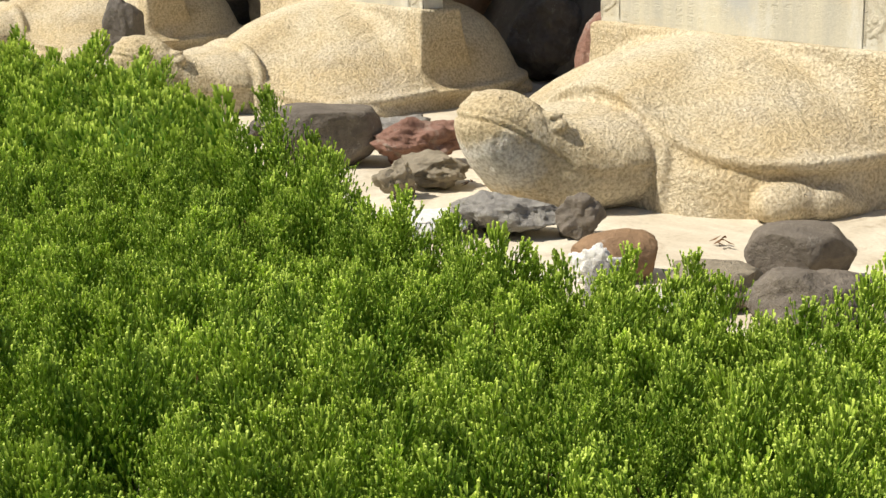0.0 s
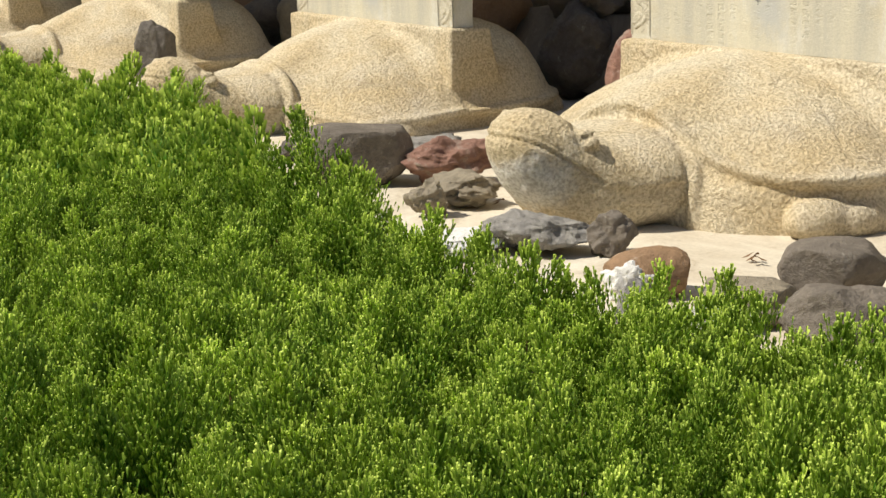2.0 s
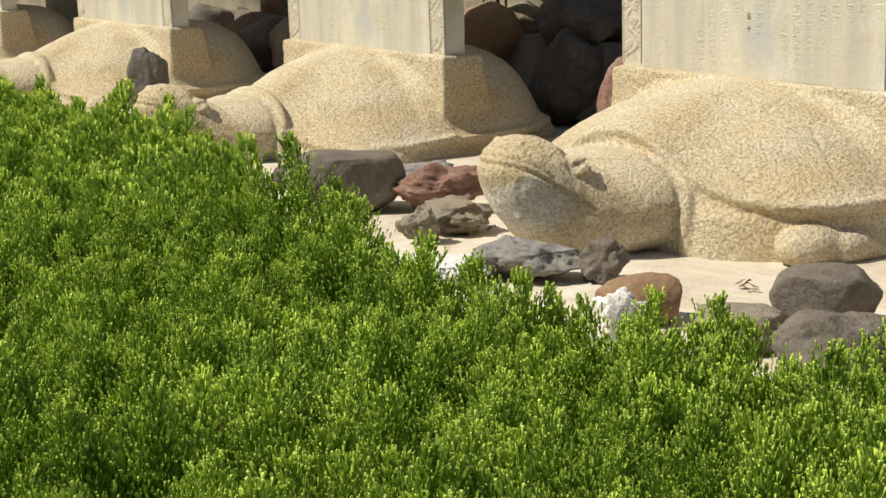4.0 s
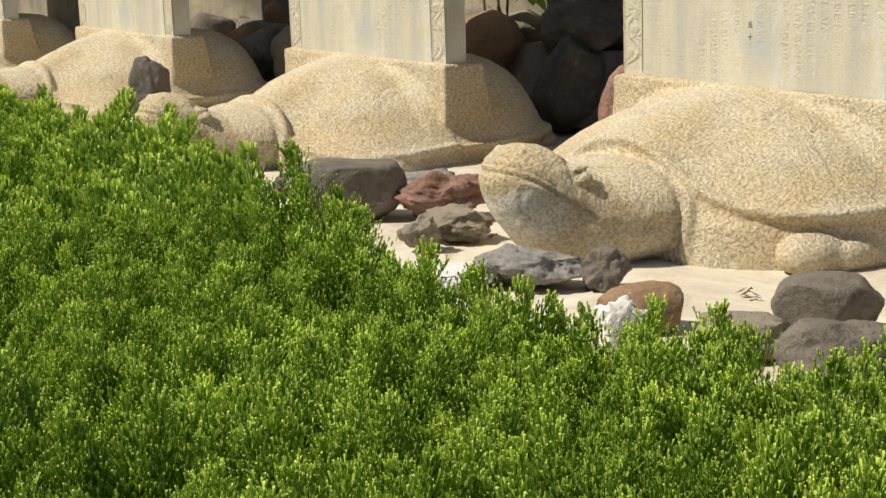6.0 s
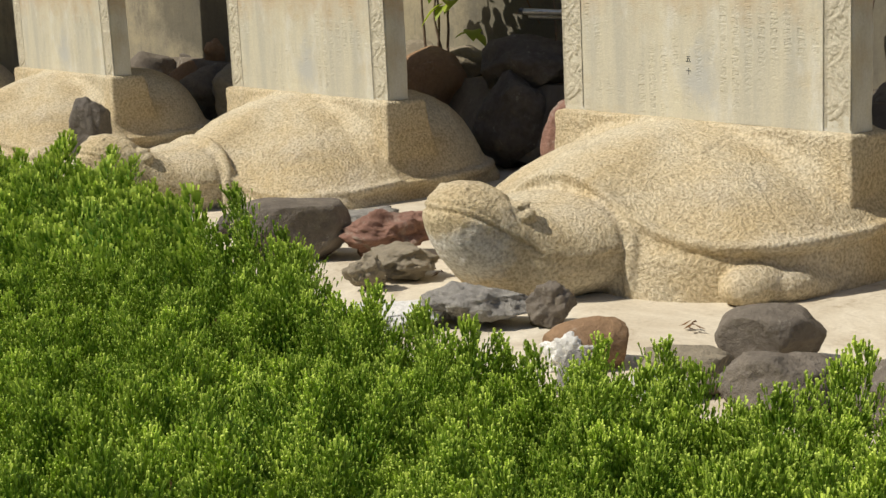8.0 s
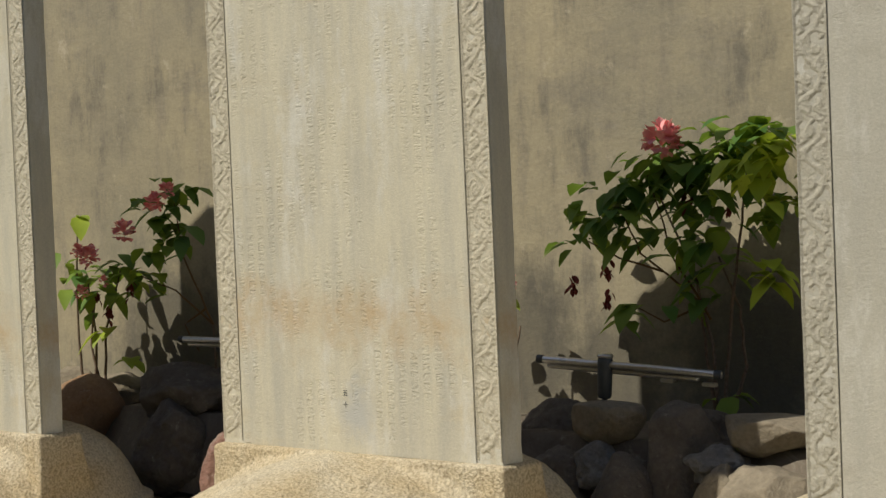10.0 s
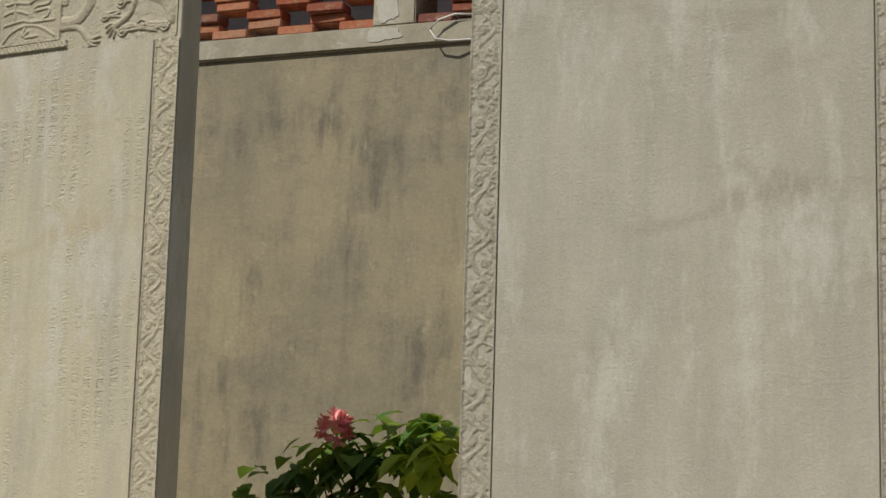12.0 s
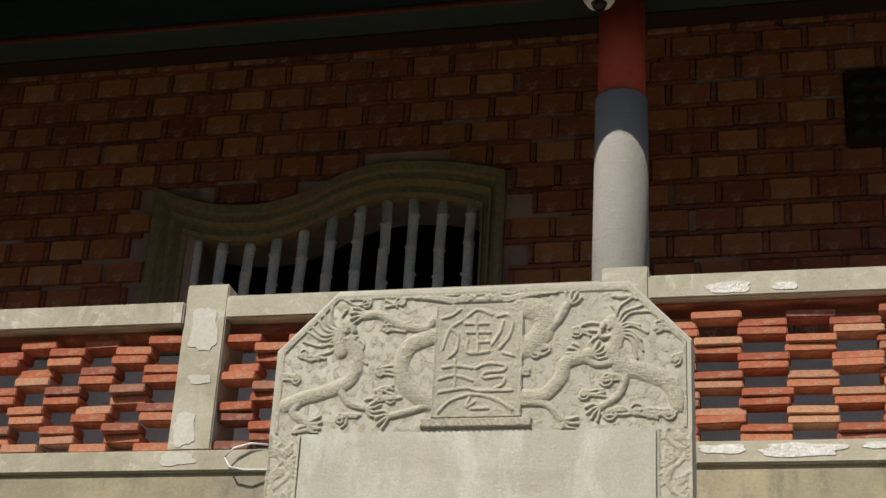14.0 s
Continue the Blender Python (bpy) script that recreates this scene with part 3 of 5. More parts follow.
# columns
for u in (-4.14, -0.145, 3.9):
    column = thing("column", WALL @ pose(u, .6, 0), "round grey granite column with red painted upper shaft", "column", "hall columns")
    part("base", lathe(bmesh.new(), [(.2, 3.564), (.22, 3.62), (.2, 3.7), (.16, 3.74)], 28), GRANITE, column, "", True)
    part("shaft", lathe(bmesh.new(), [(.148, 3.743), (.146, 4.6), (.140, 5.70)], 32), GRANITE, column, "", True)
    part("upper_shaft", lathe(bmesh.new(), [(.128, 5.702), (.126, 6.311)], 32), RED_PAINT, column, "red painted timber shaft", True)

# eaves: wood and beam paint are near black to include their shade
roof = thing("roof", WALL, "timber eaves and roof of the hall, colour darkened for shade", "roof")
part("beam", box(-16, 8, .47, .73, 6.33, 6.62, 0.015), SHADE_TEAL, roof, "green-grey painted beam, colour darkened for the eaves' shade")
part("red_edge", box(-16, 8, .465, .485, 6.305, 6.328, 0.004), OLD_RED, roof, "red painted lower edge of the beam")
# board added above the beam to keep sky light off the upper bricks
part("light_stop_board", box(-16, 8, .56, .62, 6.621, 6.70), SHADE_WOOD, roof)
part("inner_beam", box(-16, 8, 1.35, 1.55, 6.75, 6.98, 0.015), SHADE_WOOD, roof)
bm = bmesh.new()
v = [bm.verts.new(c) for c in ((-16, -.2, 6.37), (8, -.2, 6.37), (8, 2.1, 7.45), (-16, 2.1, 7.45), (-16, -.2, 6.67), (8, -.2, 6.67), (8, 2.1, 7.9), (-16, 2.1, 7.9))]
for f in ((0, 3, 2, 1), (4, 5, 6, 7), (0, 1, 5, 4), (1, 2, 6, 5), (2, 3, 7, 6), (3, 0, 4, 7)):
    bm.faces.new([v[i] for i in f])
part("roof_deck", bm, SHADE_WOOD, roof)
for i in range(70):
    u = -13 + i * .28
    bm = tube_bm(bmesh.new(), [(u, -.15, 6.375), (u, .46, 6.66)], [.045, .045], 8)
    part("rafter", bm, SHADE_WOOD, roof)

# dome camera on the beam
cctv = thing("dome_camera", WALL @ pose(-.24, .37, 6.175), "white dome security camera under the eaves", "security camera")
part("housing", lathe(bmesh.new(), [(.055, 0.02), (.085, .03), (.09, .08), (.06, .12), (.03, .14)], 24), WHITE_PLASTIC, cctv, "", True)
part("bracket", box(-.02, .02, 0, .094, .10, .155, .004), WHITE_PLASTIC, cctv)
part("ring", lathe(bmesh.new(), [(.05, .004), (.07, .004), (.07, .019), (.05, .019)], 24), WHITE_PLASTIC, cctv)
part("lens_dome", lathe(bmesh.new(), [(.012, -.035), (.032, -.022), (.045, .002)], 24), BLACK_GLASS, cctv, "black glass dome", True)

# ---- steles ----
def line_height(P, Q, pts, r, h):
    """Rounded ridge of height h and radius r along a polyline, on a grid."""
    best = np.full(P.shape, 1e9)
    for (x0, z0), (x1, z1) in zip(pts, pts[1:]):
        dx, dz = x1 - x0, z1 - z0
        t = np.clip(((P - x0) * dx + (Q - z0) * dz) / (dx * dx + dz * dz + 1e-12), 0, 1)
        best = np.minimum(best, (P - x0 - t * dx) ** 2 + (Q - z0 - t * dz) ** 2)
    return h * np.clip(1 - best / (r * r), 0, 1) ** .72


def spiral(x, z, r, turns, start, flip=1, n=16):
    return [(x + r * (1 - .85 * i / n) * math.cos(start + flip * turns * 2 * math.pi * i / n), z + r * (1 - .85 * i / n) * math.sin(start + flip * turns * 2 * math.pi * i / n)) for i in range(n + 1)]


def bezier(pts, n=22):
    """Smooth line through points."""
    out = []
    P = [pts[0]] + list(pts) + [pts[-1]]
    for i in range(1, len(P) - 2):
        for k in range(n // 2):
            t = k / (n // 2)
            out.append(tuple(.5 * ((2 * P[i][c]) + (-P[i - 1][c] + P[i + 1][c]) * t + (2 * P[i - 1][c] - 5 * P[i][c] + 4 * P[i + 1][c] - P[i + 2][c]) * t * t + (-P[i - 1][c] + 3 * P[i][c] - 3 * P[i + 1][c] + P[i + 2][c]) * t ** 3) for c in (0, 1)))
    return out + [pts[-1]]


HEAD_W, HEAD_Z0, HEAD_Z1 = 0.69, 2.99, 3.45


def head_relief(nx, nz):
    """Carved head of a stele: seal panel between two coiling beasts and clouds. x across, z up."""
    xs, zs = np.linspace(-HEAD_W, HEAD_W, nx), np.linspace(HEAD_Z0, HEAD_Z1, nz)
    P, Q = np.meshgrid(xs, zs)
    H = np.zeros(P.shape)
    C = 3.22

    def put(pts, r, h):
        nonlocal H
        x0, x1 = min(p[0] for p in pts) - r, max(p[0] for p in pts) + r
        z0, z1 = min(p[1] for p in pts) - r, max(p[1] for p in pts) + r
        a, b = np.searchsorted(xs, (x0, x1))
        c, d = np.searchsorted(zs, (z0, z1))
        if b > a and d > c:
            H[c:d, a:b] = np.maximum(H[c:d, a:b], line_height(P[c:d, a:b], Q[c:d, a:b], pts, r, h))

    rg = random.Random(5)
    # thick scaly bodies: rearing beasts outside, coils beside the seal, thin limbs
    for r, pts in (
            (0.028, ((-0.448, 3.297), (-0.42, 3.237), (-0.437, 3.165), (-0.51, 3.128), (-0.599, 3.105), (-0.66, 3.082))),
            (0.034, ((-0.162, 3.301), (-0.238, 3.269), (-0.266, 3.198), (-0.232, 3.13), (-0.157, 3.084))),
            (0.018, ((-0.406, 3.378), (-0.347, 3.379), (-0.263, 3.338), (-0.187, 3.33), (-0.161, 3.357))),
            (0.044, ((0.142, 3.391), (0.208, 3.372), (0.222, 3.32), (0.186, 3.269), (0.149, 3.255))),
            (0.018, ((0.223, 3.295), (0.269, 3.343), (0.295, 3.389))),
            (0.028, ((0.152, 3.094), (0.226, 3.099), (0.28, 3.151), (0.299, 3.202), (0.37, 3.224))),
            (0.015, ((0.153, 3.074), (0.233, 3.068), (0.289, 3.016))),
            (0.034, ((0.449, 3.24), (0.486, 3.185), (0.558, 3.165), (0.635, 3.128), (0.668, 3.063))),
            (0.016, ((0.498, 3.161), (0.474, 3.096), (0.415, 3.057))),
            (0.014, ((0.449, 3.198), (0.395, 3.193), (0.348, 3.225))),
            (0.015, ((-0.47, 3.127), (-0.438, 3.086), (-0.385, 3.069))),
            (0.014, ((-0.286, 3.041), (-0.215, 3.057), (-0.159, 3.072))),
            (0.018, ((-0.599, 3.105), (-0.631, 3.059), (-0.578, 3.022)))):
        put(bezier(list(pts)), r * .88, .027 if r > .02 else .024)
    # claws at the ends of the limbs
    for x, z, d in ((-.406, 3.378, 2.9), (.300, 3.395, .9), (.382, 3.226, .2), (.415, 3.057, 3.6), (.348, 3.225, 2.6), (-.375, 3.066, -.2), (-.29, 3.041, 3.3), (.289, 3.016, 5.6), (-.578, 3.022, -.4)):
        for k in (-.8, -.25, .3, .85):
            put(bezier([(x, z), (x + .026 * math.cos(d + k), z + .026 * math.sin(d + k)), (x + .050 * math.cos(d + k * .8 + .2), z + .046 * math.sin(d + k * .8 + .2))]), .0060, .021)
    # heads with snout, horns, mane and whiskers
    for x, z, s in ((-.475, 3.315, 1), (.452, 3.300, -1)):
        put(bezier([(x - s * .005, z - .055), (x - s * .012, z - .01), (x + s * .004, z + .03)]), .026, .030)
        put(bezier([(x, z + .015), (x + s * .025, z + .028), (x + s * .036, z + .012)]), .012, .030)
        put(spiral(x + s * .010, z + .010, .007, 1, 0), .006, .036)
        put(bezier([(x + s * .01, z - .016), (x + s * .036, z - .020), (x + s * .046, z - .008)]), .008, .027)
        put(bezier([(x, z + .03), (x - s * .012, z + .06), (x + s * .004, z + .085)]), .006, .020)
        for k in range(8):
            w = math.pi / 2 + s * (.5 + k * .26)
            L = rg.uniform(.08, .15)
            put(bezier([(x + .02 * math.cos(w), z + .02 * math.sin(w)), (x + .55 * L * math.cos(w + .25), z + .55 * L * math.sin(w + .25)), (x + L * math.cos(w - .1), z + L * math.sin(w - .1))]), .0055, .017)
        put(bezier([(x + s * .04, z - .01), (x + s * .075, z - .035), (x + s * .06, z - .075), (x + s * .09, z - .10)]), .0055, .016)
    # curled clouds with trailing streamers, ground left bare between
    for x, z in ((-0.403, 3.423), (-0.278, 3.422), (-0.333, 3.188), (-0.634, 3.168), (-0.294, 3.101), (0.197, 3.237), (0.432, 3.145), (0.657, 3.204), (0.632, 3.033), (0.445, 3.036), (0.528, 3.043), (0.332, 3.304), (-0.462, 3.032), (-0.551, 3.009), (-0.318, 3.337), (0.36, 3.099), (0.162, 3.175), (0.601, 3.314), (0.528, 3.421), (-0.614, 3.257), (-0.34, 3.114)):
        f = rg.choice((-1, 1))
        put(spiral(x, z, rg.uniform(.018, .026), 1.5, rg.uniform(0, 6), f, 18), .0048, .019)
        for k in range(3):
            t, h = f * rg.uniform(.04, .085), rg.uniform(-.022, .022)
            put(bezier([(x - f * .012, z + h * .5), (x + t * .5, z + h + rg.uniform(-.008, .012)), (x + t, z + h + rg.uniform(-.012, .012))]), rg.uniform(.005, .008), .018)
    # scales along the thick bodies
    H += np.where((H > .0185) & (H < .0285), .0032 * np.sin(P * 470 + Q * 290) * np.sin(P * 370 - Q * 430), 0)
    # mask above the seal, with streamers to both sides
    for s in (-1, 1):
        for k in range(5):
            put(bezier([(s * .02, 3.415 + .004 * k), (s * .06, 3.432 - .004 * k), (s * (.09 + .022 * k), 3.412 + .007 * k), (s * (.14 + .03 * k), 3.425 + .003 * k)]), .0075, .022)
        put(spiral(s * .030, 3.424, .010, 1, 0), .009, .030)
    put([(-.012, 3.418), (.012, 3.418)], .010, .030)
    # seal panel
    sx, s0, s1 = .150, 3.030, 3.405
    seal = (abs(P) < sx) & (Q > s0) & (Q < s1)
    H = np.where(seal, .020, H)
    S = np.zeros(P.shape)
    strokes = (
        ((-0.127, 3.359), (-0.093, 3.368), (-0.068, 3.387)),
        ((-0.06, 3.348), (-0.1, 3.32), (-0.121, 3.256)),
        ((-0.097, 3.324), (-0.07, 3.298), (-0.075, 3.249), (-0.098, 3.228)),
        ((-0.041, 3.363), (-0.004, 3.385), (0.042, 3.367)),
        ((-0.046, 3.338), (0.03, 3.336)),
        ((-0.009, 3.365), (-0.007, 3.312)),
        ((-0.039, 3.309), (0.039, 3.307)),
        ((-0.004, 3.306), (-0.001, 3.244)),
        ((-0.036, 3.285), (-0.034, 3.241), (0.037, 3.242)),
        ((0.001, 3.275), (0.035, 3.276)),
        ((0.061, 3.36), (0.099, 3.364), (0.116, 3.338), (0.105, 3.293), (0.074, 3.253)),
        ((0.083, 3.343), (0.073, 3.306), (0.046, 3.266)),
        ((0.085, 3.238), (0.12, 3.227)),
        ((-0.118, 3.194), (-0.071, 3.198), (-0.019, 3.189)),
        ((-0.128, 3.156), (-0.073, 3.166), (-0.014, 3.149)),
        ((-0.077, 3.215), (-0.072, 3.126)),
        ((-0.004, 3.189), (0.036, 3.203), (0.093, 3.196), (0.087, 3.179), (0.03, 3.174), (0.025, 3.157), (0.09, 3.16), (0.089, 3.136), (0.062, 3.122)),
        ((-0.126, 3.113), (-0.036, 3.124), (0.009, 3.115), (0.119, 3.114)),
        ((-0.126, 3.047), (-0.084, 3.085), (-0.01, 3.103), (0.066, 3.086), (0.122, 3.053)),
        ((-0.022, 3.093), (-0.03, 3.064), (-0.006, 3.078)),
        ((-0.017, 3.057), (0.042, 3.058)))
    for st in strokes:
        S = np.maximum(S, line_height(P, Q, bezier(list(st)) if len(st) > 2 else list(st), .0064, .0135))
    H += np.where(seal, S, 0)
    edge = (abs(P) < sx) & (abs(P) > sx - .005) & (Q > s0) & (Q < s1)
    H = np.where(edge, .026, H)
    # rope sill under the seal
    rope = (abs(P) < .185) & (Q > 3.0) & (Q < 3.028)
    H = np.where(rope, .030 + .006 * np.sin(P * 330 + Q * 190), H)
    # plain raised edge along the outline
    rim = np.maximum(abs(P) - (HEAD_W - .012), np.maximum(Q - (HEAD_Z1 - .014), abs(P) + Q - (.49 + 3.468 - .022)))
    H = np.where(rim > 0, .011, H)
    H += .0016 * np.array([noise.noise((p * 40, q * 40, 0)) for p, q in zip(P.ravel(), Q.ravel())]).reshape(P.shape)
    keep = (abs(P) + Q) < (.49 + 3.468)
    idx = np.arange(P.size).reshape(P.shape)
    quads = np.stack([idx[:-1, :-1], idx[:-1, 1:], idx[1:, 1:], idx[1:, :-1]], -1).reshape(-1, 4)
    good = keep.ravel()[quads].all(1)
    verts = np.stack([P, 0.010 - H * .33, Q], -1).reshape(-1, 3)
    return verts, quads[good]


def border_relief(seed, z0=.515, z1=2.985, width=.108):
    """A vertical band of carved scrollwork."""
    nx, nz = 26, 640
    xs, zs = np.linspace(-width / 2, width / 2, nx), np.linspace(z0, z1, nz)
    P, Q = np.meshgrid(xs, zs)
    H = np.zeros(P.shape)
    rg = random.Random(seed)

    def put(pts, r, h):
        nonlocal H
        c, d = np.searchsorted(zs, (min(p[1] for p in pts) - r, max(p[1] for p in pts) + r))
        if d > c:
            H[c:d] = np.maximum(H[c:d], line_height(P[c:d], Q[c:d], pts, r, h))

    z, s = z0 + .03, 1
    while z < z1 - .05:
        step = rg.uniform(.055, .10)
        put(bezier([(-s * .03, z), (s * .012, z + step * .3), (s * .03, z + step * .75), (s * .012, z + step * 1.05)]), rg.uniform(.005, .010), rg.uniform(.010, .016))
        put(spiral(-s * .015, z + step * .62, rg.uniform(.014, .022), 1.4, rg.uniform(0, 6), s, 12), .006, .014)
        for k in range(3):
            put(bezier([(s * .02, z + step * .5), (s * .032, z + step * (.55 + .1 * k)), (s * .041, z + step * (.5 + .2 * k))]), .006, .012)
        for k in range(4):
            w, q = rg.uniform(-.045, .045), z + rg.uniform(0, step)
            put(bezier([(w, q), (w + rg.uniform(-.015, .015), q + .012), (w + rg.uniform(-.02, .02), q + .026)]), rg.uniform(.004, .008), rg.uniform(.006, .015))
        put(bezier([(-s * .038, z + step * .2), (-s * .025, z + step * .3), (-s * .036, z + step * .45)]), .007, .012)
        z, s = z + step, -s
    H = np.where(abs(P) > width / 2 - .007, .016, H)
    H += .0015 * np.array([noise.noise((p * 45, q * 45, seed)) for p, q in zip(P.ravel(), Q.ravel())]).reshape(P.shape)
    idx = np.arange(P.size).reshape(P.shape)
    quads = np.stack([idx[:-1, :-1], idx[:-1, 1:], idx[1:, 1:], idx[1:, :-1]], -1).reshape(-1, 4)
    return np.stack([P, 0.010 - H * .30, Q], -1).reshape(-1, 3), quads


def slab_bm():
    """Chamfered slab, its rear face at 0.125, with slightly chipped edges."""
    bm = bmesh.new()
    out = [(-.71, .498), (.71, .498)]
    out += [(.71, .498 + (3.268 - .498) * i / 40) for i in range(1, 41)]
    out += [(.505, 3.468)] + [(-.505, 3.468)]
    out += [(-.71, 3.268 - (3.268 - .498) * i / 40) for i in range(0, 40)]
    rg = random.Random(3)
    rows = []
    for y, inset in ((.010, .004), (.016, 0), (.119, 0), (.125, .005)):
        row = []
        for x, z in out:
            k = abs(noise.noise((x * 9, z * 14, y * 8)))
            chip = .010 * max(0, k - .22) if .52 < z < 3.2 else 0
            row.append(bm.verts.new((x - math.copysign(inset + chip, x), y, z - (inset if z > 3.2 else 0))))
        rows.append(row)
    for a, b in zip(rows, rows[1:]):
        for i in range(len(a)):
            j = (i + 1) % len(a)
            bm.faces.new((a[i], a[j], b[j], b[i]))
    bm.faces.new(rows[0][::-1])
    bm.faces.new(rows[-1])
    bmesh.ops.recalc_face_normals(bm, faces=bm.faces)
    return bm


head, head_far = head_relief(560, 190), head_relief(120, 44)
borders = [border_relief(11), border_relief(23)]
STELES = {}


def stele(m, slab_mat, relief_mat, label, far=False):
    ob = thing("stele", m, label, "stele", "row of stone steles")
    key = slab_mat.name, far
    if key not in STELES:
        STELES[key] = (mesh_of(slab_bm(), slab_mat, False, "slab"), arrays(*(head_far if far else head), relief_mat, True, "head_relief"),
                                 [arrays(v, f, relief_mat, True, "border_relief") for v, f in borders],
                                 mesh_of(box(-.592, .592, .0045, .0085, .499, 2.985, .0015), slab_mat, False, "panel"))
    slab, hd, bds, panel = STELES[key]
    part("slab", slab, None, ob)
    part("head_relief", hd, None, ob, "carved seal panel between coiling beasts and clouds")
    for x, b in ((-.651, bds[0]), (.651, bds[1])):
        p = part("border_relief", b, None, ob, "carved scrollwork border")
        p.location.x = x
    part("inscription_panel", panel, None, ob, "panel of worn engraved script")
    return ob


ROW = [(-2.569, 0), (-5.195, -.065), (-8.01, -.08), (-10.85, -.1)]
for x, dz in ROW:
    s = stele(pose(x, 0, dz, .85), SLAB_WARM, RELIEF_WARM, "pale weathered stone stele with carved borders on a turtle", x < -4)
    if x == -2.569:
        for ch, dx, z in (("五", -.023, .783), ("十", -.023, .738)):
            cu = bpy.data.curves.new("character", "FONT")
            cu.body, cu.size, cu.extrude, cu.align_x = ch, .027, .0004, "CENTER"
            cu.materials.append(DARK_METAL)
            t = new("character", cu)
            t.parent = s
            t.matrix_basis = pose(dx, .0040, z - .068, 90)
stele(pose(0, -.05, -.03, .47, 0, 7.1) @ Matrix.Diagonal((.93, 1, 1, 1)), SLAB_GREY, RELIEF_GREY, "grey weathered stone stele with carved seal head")


# ---- stone turtles ----
def turtle_mesh(voxel, side=.205):
    """A turtle that bears a slab; side: height of the shell's lip at its front corners."""
    bm = bmesh.new()

    def grid_solid(rows):
        vs = [[bm.verts.new(c) for c in r] for r in rows]
        k = len(vs[0])
        for a, b in zip(vs, vs[1:]):
            for i in range(k):
                bm.faces.new((a[i], a[(i + 1) % k], b[(i + 1) % k], b[i]))
        bm.faces.new(vs[0][::-1])
        bm.faces.new(vs[-1])

    def cord(pts, radii):
        tube_bm(bm, pts, radii, 10)

    # the lip of the shell: an egg in plan, arching over the neck
    rim = []
    for i in range(180):
        w = 2 * math.pi * i / 180
        c, s = math.cos(w), math.sin(w)
        e = 3.2 if s < 0 else 3.0
        k = (abs(c) ** e + abs(s) ** e) ** (-1 / e)
        x, y = .812 * k * c, (.66 if s < 0 else .83) * k * s
        if s < 0:
            y = max(y, -.655 + .05 * min(1, max(0, abs(x) - .30) / .3))
            z = float(np.interp(abs(x), (0, .07, .14, .20, .27, .34, .42, .52, .62, .9), (.393, .388, .370, .341, .302, .266, .236, .212, .200, .199))) + side - .205
            z = max(z, side - .006 + .03 * (1 - min(1, -y / .3)) * (.205 - side) / .1)
        else:
            z = side + .006 * s
        rim.append((x, y, z))
    # body wall under the lip, standing a little before it at the foot of the chest
    wall = []
    for x, y, z in rim:
        q = min(1, max(0, -y - .2) / .4) * (1 if abs(x) < .46 else max(0, (.74 - abs(x)) / .28))
        wall.append((x * .985, y * .975, z, q))
    grid_solid([[(x, y * (1 + .12 * q), -.06) for x, y, z, q in wall], [(x * 1.004, y * (1 + .11 * q), .04) for x, y, z, q in wall], [(x * .997, y * (1 + .095 * q), min(.13, side - .06)) for x, y, z, q in wall],
                [(x * .985, y * (1 + .035 * q), max(z - .045, side - .04)) for x, y, z, q in wall], [(x * .8, y * .8, z) for x, y, z, q in wall]])
    # shell: a thin lip, a narrow ledge, then the dome, fuller behind the slab
    rows = [[(x * .80, y * .80, z - .02) for x, y, z in rim], [(x * .955, y * .945, z - .046) for x, y, z in rim], [(x * 1.004, y * 1.012, z - .040) for x, y, z in rim],
            [(x * 1.016, y * 1.026, z - .014) for x, y, z in rim], [(x * 1.008, y * 1.016, z - .001) for x, y, z in rim]]
    for q in (.975, .94, .90, .85, .78, .70, .60, .49, .37, .24, .1):
        row = []
        for i, (x, y, z) in enumerate(rim):
            s = math.sin(2 * math.pi * i / 180)
            p = 2.05 if s < -.25 else 2.05 + 4.4 * min(1, (s + .25) / .6)
            g = min(1, q / .965)
            row.append((x * q, y * q, z + .003 + (.497 - z) * (1 - g ** p) ** .96))
        rows.append(row)
    grid_solid(rows)
    # chest under the arch
    rows = []
    for y, rx, zt in ((-.60, .36, .300), (-.58, .40, .32), (-.5, .42, .33), (-.3, .45, .33)):
        rows.append([(rx * c * k, y, max(-.05, zt * q * k)) for c, q, k in [(math.cos(t), math.sin(t), (abs(math.cos(t)) ** 2.5 + abs(math.sin(t)) ** 2.5) ** (-1 / 2.5)) for t in [2 * math.pi * i / 48 for i in range(48)]]])
    grid_solid(rows)
    # plinth under the slab, its sides dropping to the ledge
    p = [(-.735, -.035), (.735, -.035), (.735, .20), (-.735, .20)]
    grid_solid([[(x * 1.018, y + (-.012 if y < 0 else .06), .15) for x, y in p], [(x, y, .485) for x, y in p], [(x * .988, y * .94, .4985) for x, y in p]])
    # neck and head
    st = [(-1.242, .030, .280, .325), (-1.232, .070, .255, .348), (-1.208, .108, .200, .378), (-1.165, .145, .135, .402), (-1.11, .172, .075, .412), (-1.05, .200, .02, .400),
          (-.995, .228, -.04, .362), (-.945, .258, -.03, .320), (-.88, .290, -.03, .298), (-.81, .320, -.03, .306), (-.73, .338, -.03, .320), (-.66, .325, -.06, .318), (-.58, .31, -.06, .30), (-.4, .30, -.06, .29)]
    rows = []
    for y, hw, z0, z1 in st:
        r = []
        for i in range(48):
            w = 2 * math.pi * i / 48
            c, s = math.cos(w), math.sin(w)
            g = 2.15 if y < -1.1 else 2.4
            k = (abs(c) ** g + abs(s) ** g) ** (-1 / g)
            r.append((hw * k * c * (1.0 if s > 0 else .96), y, (z0 + z1) / 2 + (z1 - z0) / 2 * k * s))
        rows.append(r)
